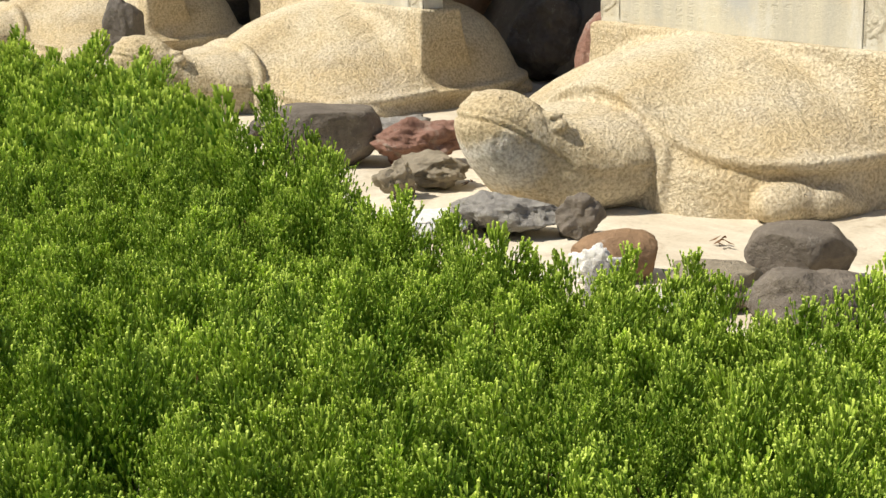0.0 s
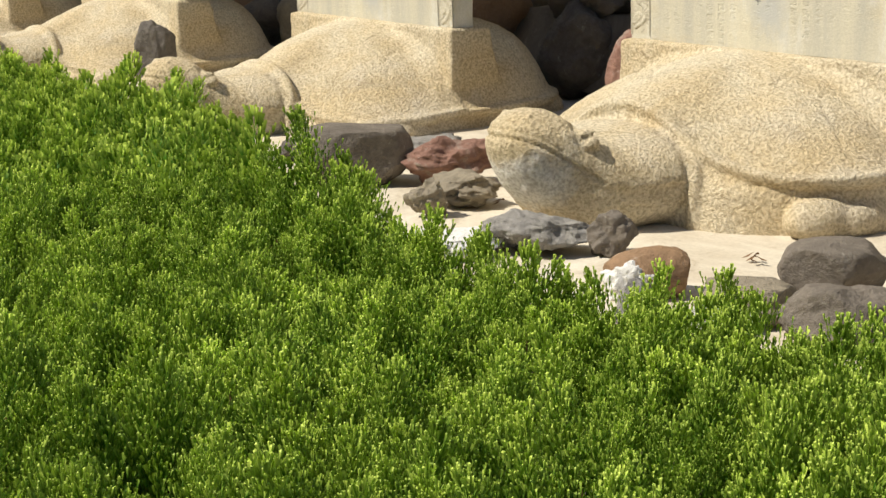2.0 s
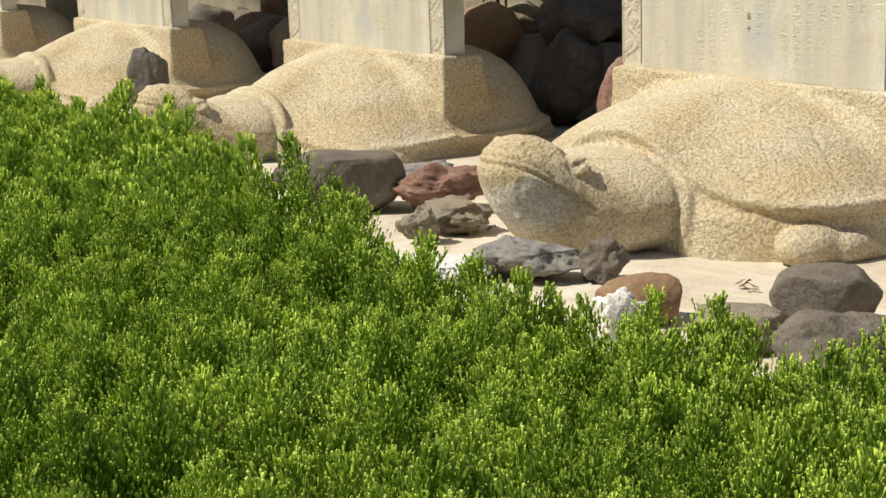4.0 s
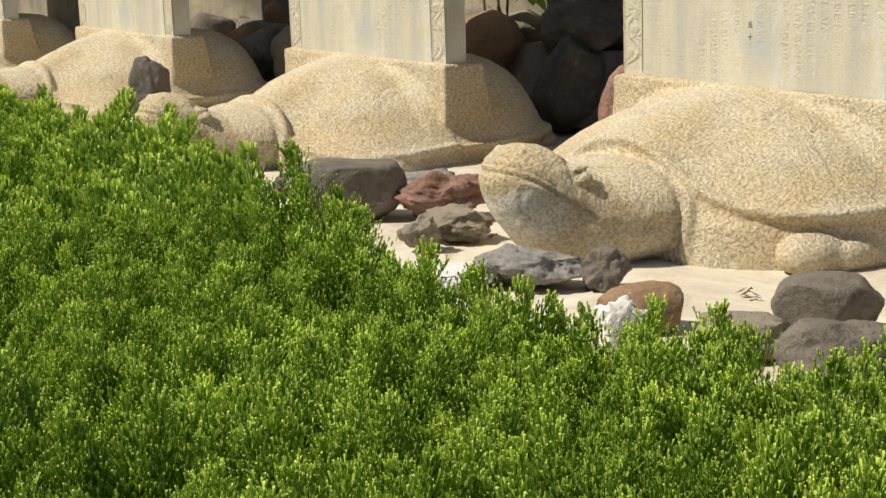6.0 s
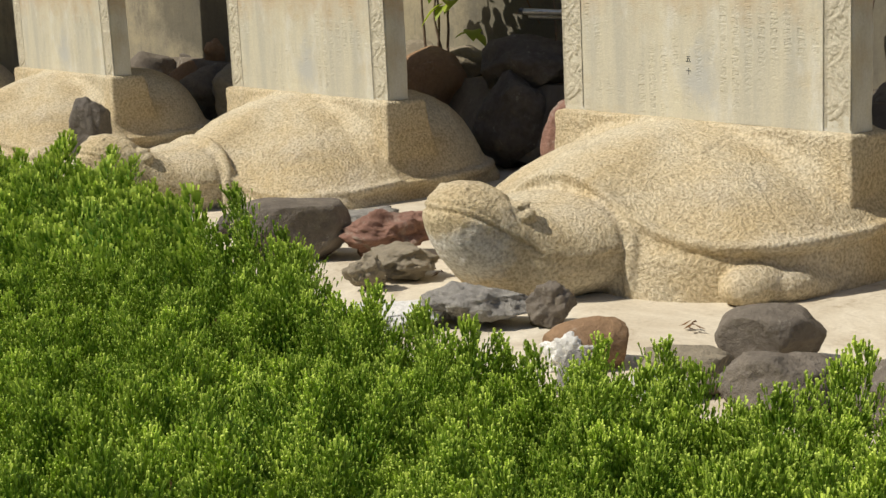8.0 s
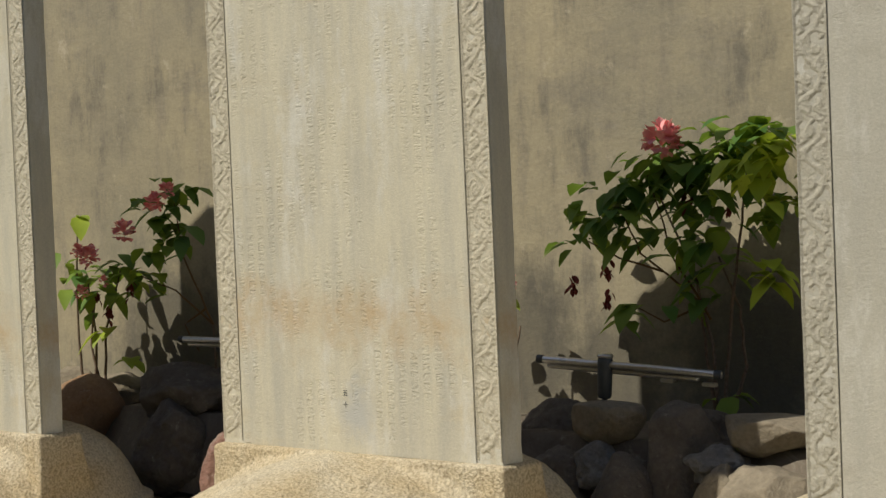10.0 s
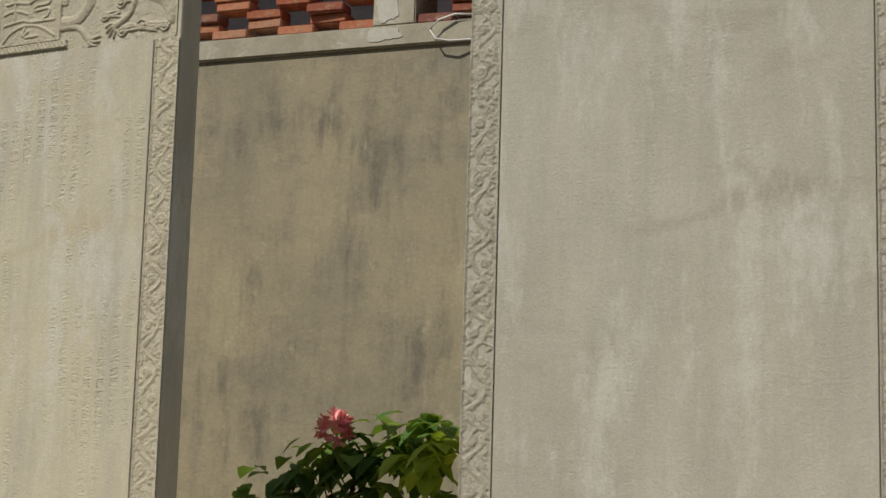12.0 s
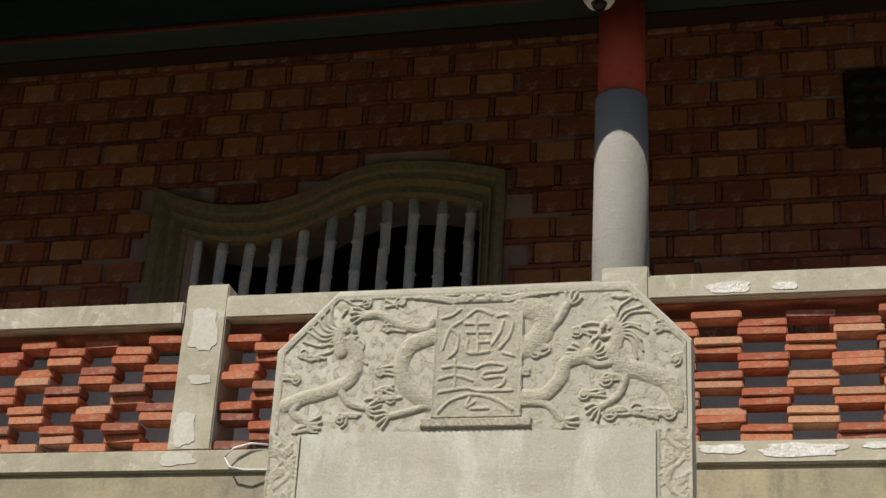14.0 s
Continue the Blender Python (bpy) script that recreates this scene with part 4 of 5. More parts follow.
    grid_solid(rows)
    # collar round the neck
    ang = [math.pi * i / 28 for i in range(29)]
    for y0, lean, rx, rz, r in ((-.690, .062, .350, .205, .026),):
        cord([(rx, y0, -.05)] + [(rx * math.cos(a), y0 + lean * math.sin(a), .125 + rz * math.sin(a)) for a in ang] + [(-rx, y0, -.05)], [r] * 31)
    # feet, brows, eyes, nostrils
    for s in (-1, 1):
        for c, r in (((s * .690, -.46, .055), (.092, .150, .075)), ((s * .742, -.33, .045), (.074, .15, .066)), ((s * .76, -.25, .03), (.06, .10, .05)), ((s * .60, .60, .06), (.10, .13, .07)),
                     ((s * .195, -.995, .300), (.018, .030, .020)), ((s * .165, -1.0, .335), (.024, .045, .012)), ((s * .06, -1.15, .398), (.012, .013, .008))):
            e = bmesh.ops.create_uvsphere(bm, u_segments=20, v_segments=12, radius=1)
            for v in e["verts"]:
                v.co = Vector((v.co.x * r[0] + c[0], v.co.y * r[1] + c[1], v.co.z * r[2] + c[2]))
    bmesh.ops.recalc_face_normals(bm, faces=bm.faces)
    raw = bpy.data.meshes.new("raw")
    bm.to_mesh(raw)
    bm.free()
    tmp = new("tmp", raw)
    rm = tmp.modifiers.new("weld", "REMESH")
    rm.mode, rm.voxel_size = "VOXEL", voxel
    sm = tmp.modifiers.new("soften", "SMOOTH")
    sm.factor, sm.iterations = .5, 2
    bpy.context.view_layer.update()
    me = bpy.data.meshes.new_from_object(tmp.evaluated_get(bpy.context.evaluated_depsgraph_get()))
    bpy.data.objects.remove(tmp)
    # cut the mouth and the lines on the shell; roughen
    co = np.empty(len(me.vertices) * 3, np.float32)
    nr = np.empty(len(me.vertices) * 3, np.float32)
    me.vertices.foreach_get("co", co)
    me.vertices.foreach_get("normal", nr)
    co, nr = co.reshape(-1, 3), nr.reshape(-1, 3)
    x, y, z = co.T
    cut = np.zeros(len(co))
    # a lip line round the snout that falls to the corner of the mouth, and a lighter one above it
    for off, dep, wid in ((0, .013, .007), (.027, .007, .005)):
        zm = np.interp(y, (-1.25, -1.21, -1.15, -1.06, -.97), (.332, .326, .297, .232, .168)) + off
        end = -.975 if off <= 0 else -1.08
        cut += dep * np.exp(-((z - zm) / wid) ** 2) * np.clip((end - y) / .02, 0, 1) * (y < -.9)
    for s in (-1, 1):
        d = np.hypot(y + 1.005, z - .316)
        cut += .007 * np.exp(-((d - .040) / .007) ** 2) * (s * x > .1) * (y < -.9)
    lines = [((.14, -.42), (.30, -.26)), ((.44, -.14), (.46, -.22)), ((.46, -.22), (.66, -.33)), ((.14, -.42), (.0, -.5)), ((.30, -.26), (.46, -.22)), ((.66, -.33), (.78, -.33)), ((.30, -.26), (.26, -.08))]
    for (x0, y0), (x1, y1) in lines + [((-a[0], a[1]), (-b[0], b[1])) for a, b in lines]:
        t = np.clip(((x - x0) * (x1 - x0) + (y - y0) * (y1 - y0)) / ((x1 - x0) ** 2 + (y1 - y0) ** 2), 0, 1)
        d = np.hypot(x - x0 - t * (x1 - x0), y - y0 - t * (y1 - y0))
        cut = np.maximum(cut, .0065 * np.exp(-(d / .0055) ** 2) * (z > side + .03))
    lump = np.array([.006 * noise.noise(Vector(p) * 5) + .0026 * noise.noise(Vector(p) * 32) for p in co.tolist()])
    co += nr * (lump - cut)[:, None]
    me.vertices.foreach_set("co", co.ravel())
    me.polygons.foreach_set("use_smooth", [True] * len(me.polygons))
    me.update()
    me.materials.clear()
    me.materials.append(TURTLE)
    return me


turtle, turtle_low, turtle_far = turtle_mesh(.0085), turtle_mesh(.010, .13), turtle_mesh(.016, .13)
for x, dz in ROW:
    t = part("stone_turtle", turtle if x > -4 else turtle_low if x > -7 else turtle_far)
    t.matrix_world = pose(x, 0, dz * .6)
    tagged(t, "sandy granite turtle statue carrying a stele on its shell", "statue", "stone turtles")
t = part("stone_turtle", turtle)
t.matrix_world = pose(0, -.05, -.01, 0, 0, 7.1)
tagged(t, "sandy granite turtle statue carrying the grey stele", "statue", "stone turtles")


# ---- rocks ----
def rock(x, y, z, sx, sy, sz, material, label, seed, turn=0.0, rough=.16, flat=.0, tilt=0.0, group=""):
    """A boulder: a displaced ball with cut facets; z is its foot."""
    bm = bmesh.new()
    bmesh.ops.create_icosphere(bm, subdivisions=5 if seed < 56 else 4, radius=1)
    rg = random.Random(seed)
    cuts = [(Vector((rg.gauss(0, 1), rg.gauss(0, 1), rg.gauss(0, 1))).normalized(), rg.uniform(.66, .88)) for _ in range(9)]
    off = Vector((seed * 3.1, seed * 1.7, 0))
    for v in bm.verts:
        p = v.co.copy()
        for d, k in cuts:
            e = p.dot(d) - k
            if e > 0:
                p -= d * e * .88
        q = p + off
        p *= 1 + rough * noise.noise(q * 1.4) + rough * .55 * noise.noise(q * 3.3) + rough * .28 * noise.noise(q * 8) + rough * .12 * noise.noise(q * 19)
        if flat and p.z > flat:
            p.z = flat + (p.z - flat) * .25
        v.co = (p.x * sx, p.y * sy, p.z * sz)
    zmin = min(v.co.z for v in bm.verts)
    for v in bm.verts:
        v.co.z -= zmin
    ob = part("rock", mesh_of(bm, material, True, "rock"))
    ob.matrix_world = pose(x, y, z - .14 * sz, tilt, 0, turn)
    return tagged(ob, label, "rock", group)


EDGE = "rocks along the hedge"
rock(-3.65, -1.10, 0, .235, .20, .150, ROCK_DARK, "smooth dark grey boulder beside the hedge", 1, 53, .07, .55, 0, EDGE)
rock(-4.24, -1.04, 0, .05, .06, .055, ROCK_BLACK, "small black stone beside the hedge", 2, 0, .12, 0, 0, EDGE)
rock(-3.80, -.62, 0, .16, .12, .060, ROCK_GREY, "rough grey stone with pale veins", 3, 45, .34, 0, 0, EDGE)
rock(-3.38, -.84, 0, .185, .14, .085, ROCK_RED, "broken reddish stone on the paving", 4, 50, .34, 0, 0, EDGE)
rock(-3.02, -1.04, 0, .135, .11, .060, ROCK_TAN, "jagged brown stone on the paving", 5, 50, .36, 0, 0, EDGE)
rock(-2.96, -1.24, 0, .07, .06, .065, ROCK_TAN, "jagged grey-brown stone beside the hedge", 6, 60, .36, 0, 0, EDGE)
rock(-2.30, -1.28, 0, .175, .11, .072, ROCK_GREY, "pale crystalline grey stone at the hedge", 8, 45, .30, 0, 0, EDGE)
rock(-2.13, -1.14, 0, .075, .08, .075, ROCK_DARK, "dark angular stone beside the grey one", 9, 10, .22, 0, 0, EDGE)
rock(-1.71, -1.36, -.01, .145, .085, .082, ROCK_BROWN, "smooth brown stone with whitewash at its foot", 10, 62, .05, 0, 0, EDGE)
rock(-1.70, -1.45, -.02, .08, .045, .065, WHITEWASH, "lump of white mortar against the brown stone", 41, 50, .3, 0, 0, EDGE)
rock(-1.44, -1.66, -.02, .065, .07, .085, ROCK_GREY, "grey stone half hidden in the hedge", 12, 0, .2, 0, 0, EDGE)
rock(-1.36, -1.36, -.02, .15, .11, .085, ROCK_TAN, "flat grey-brown stone with white stains", 13, 50, .16, .5, 0, EDGE)
rock(-1.33, -1.48, -.02, .08, .045, .055, WHITEWASH, "patch of white mortar on a stone", 44, 40, .34, 0, 0, EDGE)
rock(-1.33, -1.03, 0, .155, .12, .115, ROCK_DARK, "squarish dark grey boulder on the paving", 15, 53, .08, .55, 0, EDGE)
rock(-1.04, -1.34, -.02, .16, .11, .095, ROCK_DARK, "low grey stone with white flecks", 16, 50, .18, 0, 0, EDGE)
rock(-.80, -1.18, -.02, .16, .12, .10, ROCK_DARK, "grey stone beside the paving", 17, 50, .18, 0, 0, EDGE)
rock(-2.46, -1.50, -.02, .17, .13, .060, WHITEWASH, "white mortar patch at the hedge's edge", 47, 45, .2, .35, 0, EDGE)
rock(-6.40, -.60, 0, .115, .12, .265, ROCK_BLACK, "upright black stone behind a turtle's head", 18, 0, .14, 0, 0, EDGE)
rock(-.3, -1.3, 0, .2, .15, .1, ROCK_DARK, "grey stone beside the hedge", 21, 0, .14, 0, 0, EDGE)
rock(-3.42, .16, 0, .11, .17, .31, ROCK_RED, "upright red-brown stone beside a turtle's plinth", 22, 12, .12, 0, -4, EDGE)

# small leaf litter on the paving
rg = random.Random(4)
for x, y in ((-2.93, -.95), (-1.78, -.88), (-1.74, -.9), (-4.45, -.62), (-3.86, -.62), (-1.15, .72), (-1.0, .6)):
    bm = bmesh.new()
    for k in range(3):
        a = rg.uniform(0, 6)
        c = Vector((x + rg.uniform(-.015, .015), y + rg.uniform(-.015, .015), .012 + .006 * k))
        d, e = Vector((math.cos(a), math.sin(a), .3)) * .02, Vector((-math.sin(a), math.cos(a), 0)) * .008
        q = [bm.verts.new(c + w) for w in (-d, e, d + Vector((0, 0, .006)), -e)]
        bm.faces.new(q)
    tagged(part("dry_leaf", bm, DRY_LEAF), "curled dry leaf lying on the paving", "leaf", "fallen leaves")

# rockery behind the turtles
BANK = "rockery boulders"
for a in [
    (-1.28, .90, 0, .25, .20, .255, ROCK_TAN, "large rounded tan boulder in the rockery", 31, 15, .09, 0, 0),
    (-1.66, .88, -.02, .15, .125, .26, ROCK_TAN, "brown boulder leaning in the rockery", 32, 90, .08, 0, 24),
    (-1.80, 1.10, 0, .19, .16, .35, ROCK_DARK, "tall black slab of rock in the rockery", 33, 0, .10, 0, 0),
    (-1.98, .92, .02, .135, .14, .215, ROCK_DARK, "rounded dark boulder in the rockery", 34, 0, .06, 0, 0),
    (-1.40, 1.12, .42, .25, .18, .105, ROCK_TAN, "flat layered brown stone on top of the rockery", 35, 8, .08, .5, 0),
    (-2.15, 1.10, .43, .17, .12, .115, ROCK_TAN, "squared brown stone on top of the rockery", 36, 5, .05, .45, 0),
    (-1.86, 1.3, .40, .2, .15, .09, ROCK_BLACK, "dark stone on top of the rockery", 37, 5, .12, 0, 0),
    (-2.52, 1.28, .38, .2, .14, .12, ROCK_BLACK, "black stone on top of the rockery", 38, 5, .12, 0, 0),
    (-2.33, 1.0, 0, .17, .14, .22, ROCK_DARK, "dark boulder behind a turtle", 39, 5, .14, 0, 0),
    (-2.14, 1.04, .26, .13, .12, .11, ROCK_GREY, "grey stone bedded in mortar", 46, 5, .2, 0, 0),
    (-1.57, 1.02, .32, .13, .12, .085, ROCK_GREY, "lump of pale grey mortar between boulders", 48, 25, .3, 0, 20),
    (-1.64, .70, -.01, .07, .05, .045, ROCK_BROWN, "small brick-like stone at the rockery's foot", 40, 5, .10, .4, 0),
    (-1.84, .76, -.02, .08, .06, .04, ROCK_GREY, "small grey stone at the rockery's foot", 43, 5, .2, 0, 0),
    (-1.42, .70, -.02, .09, .06, .05, ROCK_GREY, "small pale stone at the rockery's foot", 45, 5, .2, 0, 0),
    (-.75, 1.1, 0, .28, .24, .24, ROCK_TAN, "tan boulder in the rockery", 50, 15, .12, 0, 0),
    (-.3, 1.1, 0, .28, .24, .24, ROCK_DARK, "dark boulder in the rockery", 51, 15, .12, 0, 0),
    (-4.05, .98, 0, .30, .24, .27, ROCK_BLACK, "large black boulder in the rockery", 52, 15, .16, 0, 0),
    (-4.12, 1.22, .42, .24, .16, .10, ROCK_BLACK, "flat black stone on top of the rockery", 53, 0, .1, 0, 0),
    (-4.78, 1.02, .02, .25, .20, .26, ROCK_BLACK, "broad black boulder in the rockery", 54, 15, .16, 0, 0),
    (-4.83, 1.15, .40, .33, .20, .17, ROCK_BLACK, "black boulder capping the rockery", 55, 15, .14, 0, 0),
    (-5.48, 1.02, .22, .25, .18, .22, ROCK_BROWN, "brown boulder in the rockery", 58, 15, .10, 0, 0),
    (-3.55, 1.05, 0, .25, .2, .26, ROCK_BLACK, "black boulder behind a turtle", 56, 15, .16, 0, 0),
    (-3.0, 1.05, 0, .25, .2, .24, ROCK_DARK, "dark boulder behind a turtle", 57, 15, .16, 0, 0),
]:
    rock(*a, BANK)
rg = random.Random(77)
x, i = -5.75, 60
while x > -11:
    mat = rg.choice((ROCK_TAN, ROCK_BLACK, ROCK_BROWN, ROCK_TAN, ROCK_DARK))
    rock(x, 1.0 + rg.uniform(-.08, .1), 0, rg.uniform(.2, .3), rg.uniform(.18, .24), rg.uniform(.2, .27), mat, mat.name.replace("_", " ") + " boulder in the shaded rockery", i, rg.uniform(0, 90), .15, 0, 0, BANK)
    rock(x + .2, 1.28, .36, rg.uniform(.18, .26), .17, rg.uniform(.1, .16), rg.choice((ROCK_TAN, ROCK_BLACK, ROCK_BROWN)), "stone on top of the shaded rockery", i + 1, rg.uniform(0, 90), .15, 0, 0, BANK)
    x, i = x - rg.uniform(.36, .46), i + 2


# ---- tube lamps ----
def tube_lamp(m, length, label):
    ob = thing("tube_lamp", m, label, "lamp", "tube lamps on the rockery")
    h = length / 2
    h, e = h + .1, h - .1
    for z, y, r, a, b in ((.0, 0, .017, -e, h), (-.026, .012, .011, -e * .86, h * .8)):
        part("tube", tube_bm(bmesh.new(), [(a, y, z), (a + .01, y, z), (b - .01, y, z), (b, y, z)], [r * .8, r, r, r * .8], 14), STEEL, ob, "", True)
    for a in (-e, h - .03):
        part("end_cap", tube_bm(bmesh.new(), [(a, 0, 0), (a + .03, 0, 0)], [.0185, .0185], 14), DARK_METAL, ob)
    part("fitting", lathe(bmesh.new(), [(.024, -.14), (.030, -.13), (.033, .012), (.03, .03)], 18), DARK_METAL, ob, "", True)
    part("fitting_cap", lathe(bmesh.new(), [(.033, .031), (.034, .04), (.028, .046)], 18), STEEL, ob, "", True)
    part("stem", lathe(bmesh.new(), [(.012, -.24), (.012, -.141)], 10), DARK_METAL, ob)
    for x in (h * .55, h * .9):
        part("clip", box(x - .03, x + .03, -.012, .02, -.05, -.034, .003), STEEL, ob)
    return ob


tube_lamp(pose(-2.19, 1.15, .745, 0, 3.3, 4), .86, "steel tube lamp on a dark fitting above the rockery")
tube_lamp(pose(-4.50, 1.18, .80, 0, 1, 4), .92, "steel tube lamp on a dark fitting by the rocks")


# ---- shrubs ----
def leaf_arrays(base, tip, width, droop, fold=.25):
    """A pointed leaf of eight triangles."""
    base, tip = Vector(base), Vector(tip)
    d = tip - base
    side = d.cross(Vector((0, 0, 1)))
    side = side.normalized() if side.length > 1e-4 else Vector((1, 0, 0))
    up = side.cross(d).normalized()
    vs = []
    for t, w in ((0, .05), (.25, .8), (.55, 1), (.82, .55), (1, 0)):
        mid = base + d * t + Vector((0, 0, -droop * t * t))
        if w == 0:
            vs.append(mid)
        else:
            vs += [mid - side * width * w + up * width * fold * w, mid, mid + side * width * w + up * width * fold * w]
    fs = []
    for k in range(3):
        a = 3 * k
        fs += [(a, a + 1, a + 4), (a, a + 4, a + 3), (a + 1, a + 2, a + 5), (a + 1, a + 5, a + 4)]
    fs += [(9, 10, 12), (10, 11, 12)]
    return vs, fs


def shrub(m, stems, leaf_sets, flowers, label, seed, dry=()):
    """stems: lists of points; leaf_sets: (x, y, z, spread, count, young); flowers: (x, y, z, radius)."""
    ob = thing("flowering_shrub", m, label, "shrub", "shrubs against the wall")
    rg = random.Random(seed)
    for pts in stems:
        p3 = [Vector(p) for p in pts]
        fine = []
        for a, b in zip(p3, p3[1:]):
            for k in range(5):
                fine.append(a.lerp(b, k / 5) + Vector((rg.uniform(-.004, .004), rg.uniform(-.004, .004), 0)))
        fine.append(p3[-1])
        r0 = .009 if p3[0].z < .1 else .006
        part("stem", tube_bm(bmesh.new(), fine, [r0 * (1 - .6 * i / len(fine)) for i in range(len(fine))], 6), BARK if r0 > .008 else TWIG, ob, "", True)
    for x, y, z, spread, count, young in leaf_sets:
        V, F, A = [], [], []
        for k in range(int(count * .68)):
            a, e = rg.uniform(0, 2 * math.pi), rg.uniform(-.6, .55)
            c = Vector((x, y, z)) + Vector((rg.gauss(0, spread), rg.gauss(0, spread * .6), rg.gauss(0, spread * .7)))
            L = rg.uniform(.085, .155)
            vs, fs = leaf_arrays(c, c + Vector((math.cos(a) * math.cos(e), math.sin(a) * math.cos(e) * .8 - .15, math.sin(e) * .7)) * L, L * rg.uniform(.27, .37), L * rg.uniform(.35, .8))
            o = len(V)
            V += vs
            F += [tuple(i + o for i in f) for f in fs]
            A += [min(1, max(0, young + rg.gauss(0, .12)))] * len(vs)
        part("foliage", arrays(np.array(V), np.array(F), SHRUB_LEAF, True, "foliage", A), None, ob)
    for x, y, z, r in flowers:
        V, F, A = [], [], []
        for k in range(int(60 * (r / .06) ** 1.2)):
            d = Vector((rg.gauss(0, 1), rg.gauss(0, 1), rg.gauss(.25, 1))).normalized()
            c = Vector((x, y, z)) + d * r * rg.uniform(.35, .7)
            t = (d + Vector((rg.gauss(0, .6), rg.gauss(0, .6), rg.gauss(0, .6)))).normalized()
            vs, fs = leaf_arrays(c, c + t * r * .5, r * .27, -.005, .4)
            o = len(V)
            V += vs
            F += [tuple(i + o for i in f) for f in fs]
            A += [rg.uniform(.45, 1.2)] * len(vs)
        part("flower_head", arrays(np.array(V), np.array(F), PETAL, True, "flower_head", A), None, ob, "cluster of pink bracts")
    for x, y, z in dry:
        V, F = [], []
        for k in range(9):
            c = Vector((x + rg.gauss(0, .012), y, z + rg.gauss(0, .02)))
            vs, fs = leaf_arrays(c, c + Vector((rg.gauss(0, .02), rg.gauss(0, .02), -.04)), .012, 0)
            o = len(V)
            V += vs
            F += [tuple(i + o for i in f) for f in fs]
        part("dried_flower", arrays(np.array(V), np.array(F), DRY_PETAL, True), None, ob, "dried dark red bracts")
    return ob


# local frame of the wall: u along it, v before it
SV = -.32
shrub(WALL @ pose(-.08, SV, .46), [
    [(-1.86, 0, 0), (-1.88, 0, .35), (-1.96, .02, .65), (-2.10, 0, .98)], [(-1.84, 0, 0), (-1.80, 0, .4), (-1.74, 0, .8), (-1.70, 0, 1.1)], [(-1.87, .02, 0), (-1.93, .05, .3), (-1.94, 0, .62)],
    [(-1.82, 0, 0), (-1.74, .03, .25), (-1.76, .02, .5), (-1.84, 0, .72)], [(-1.88, 0, .45), (-2.05, 0, .72), (-2.16, 0, 1.08)], [(-1.9, 0, .5), (-2.2, 0, .74), (-2.32, 0, .98)],
    [(-2.1, 0, .66), (-2.3, 0, .72), (-2.46, 0, .80)], [(-1.95, 0, .5), (-2.1, 0, .44), (-2.22, 0, .5)]], [
    (-2.10, 0, 1.10, .085, 60, .22), (-2.26, 0, 1.03, .085, 60, .18), (-2.38, 0, .90, .07, 36, .15), (-1.92, 0, 1.12, .10, 70, .2), (-1.76, 0, 1.18, .09, 60, .25), (-1.60, -.15, 1.10, .085, 60, 1.2), (-1.50, -.06, .96, .05, 18, .9), (-1.58, 0, 1.22, .09, 50, .25), (-1.60, 0, .92, .07, 26, .35),
    (-1.92, 0, .92, .09, 44, .2), (-2.22, 0, .50, .045, 14, .35), (-1.98, 0, .58, .06, 22, .2), (-1.62, -.05, .66, .06, 22, .9), (-1.88, 0, .74, .07, 26, .3), (-1.80, 0, .12, .03, 7, .4), (-2.5, 0, .82, .05, 12, .12), (-2.2, 0, .78, .05, 10, .2)],
    [(-2.03, -.12, 1.215, .088)], "leafy green shrub with a pink flower head and yellowing leaves", 5,
    [(-2.52, -.03, .62), (-2.36, -.03, .66), (-2.35, -.02, .55), (-1.76, -.05, .92), (-1.95, -.05, .98)])
shrub(WALL @ pose(0, SV, .46), [
    [(-5.62, 0, 0), (-5.60, 0, .35), (-5.66, 0, .7)], [(-5.55, 0, 0), (-5.52, 0, .4), (-5.40, 0, .72)], [(-5.70, 0, 0), (-5.74, 0, .4), (-5.72, 0, 1.0)], [(-5.58, .02, 0), (-5.64, 0, .3), (-5.6, 0, .6)],
    [(-4.75, 0, .42), (-5.0, 0, .60), (-5.25, 0, .68)], [(-4.75, 0, .42), (-4.95, 0, .8), (-5.0, 0, 1.1)], [(-4.72, 0, 0), (-4.75, 0, .42)], [(-4.8, 0, .5), (-4.95, 0, .42), (-4.85, 0, .28)]], [
    (-5.68, 0, .72, .08, 32, .3), (-5.52, 0, .58, .07, 22, .35), (-5.36, 0, .74, .07, 26, .25), (-5.22, 0, .68, .07, 22, .45), (-5.05, 0, .98, .06, 26, .15), (-4.95, 0, 1.12, .06, 26, .15), (-4.92, 0, .9, .06, 18, .15),
    (-5.22, 0, 1.08, .03, 9, .12), (-5.52, 0, .38, .03, 7, .6), (-5.72, 0, 1.02, .015, 4, .7), (-5.36, 0, .22, .02, 5, .8), (-5.18, 0, .8, .04, 12, .2)],
    [(-5.17, -.2, .92, .066), (-5.43, -.2, .79, .066), (-4.96, -.2, 1.06, .06), (-4.86, -.2, 1.12, .05), (-5.51, -.2, .82, .045), (-5.5, -.2, .6, .045), (-5.33, -.2, .66, .035)], "sparse shrub with several pink flower heads", 6, [(-5.55, -.03, .58), (-5.48, -.02, .5), (-5.3, -.03, .62)])
shrub(WALL @ pose(0, SV, .46), [
    [(-2.98, 0, 0), (-2.94, 0, .2), (-2.9, 0, .42)], [(-3.02, 0, 0), (-3.05, 0, .3), (-3.0, 0, .6)]], [(-2.98, 0, .66, .03, 10, .6), (-3.05, 0, .5, .05, 14, .25)],
    [(-2.93, -.06, .62, .055)], "thin shrub with one pink flower beside a stele", 8, [])
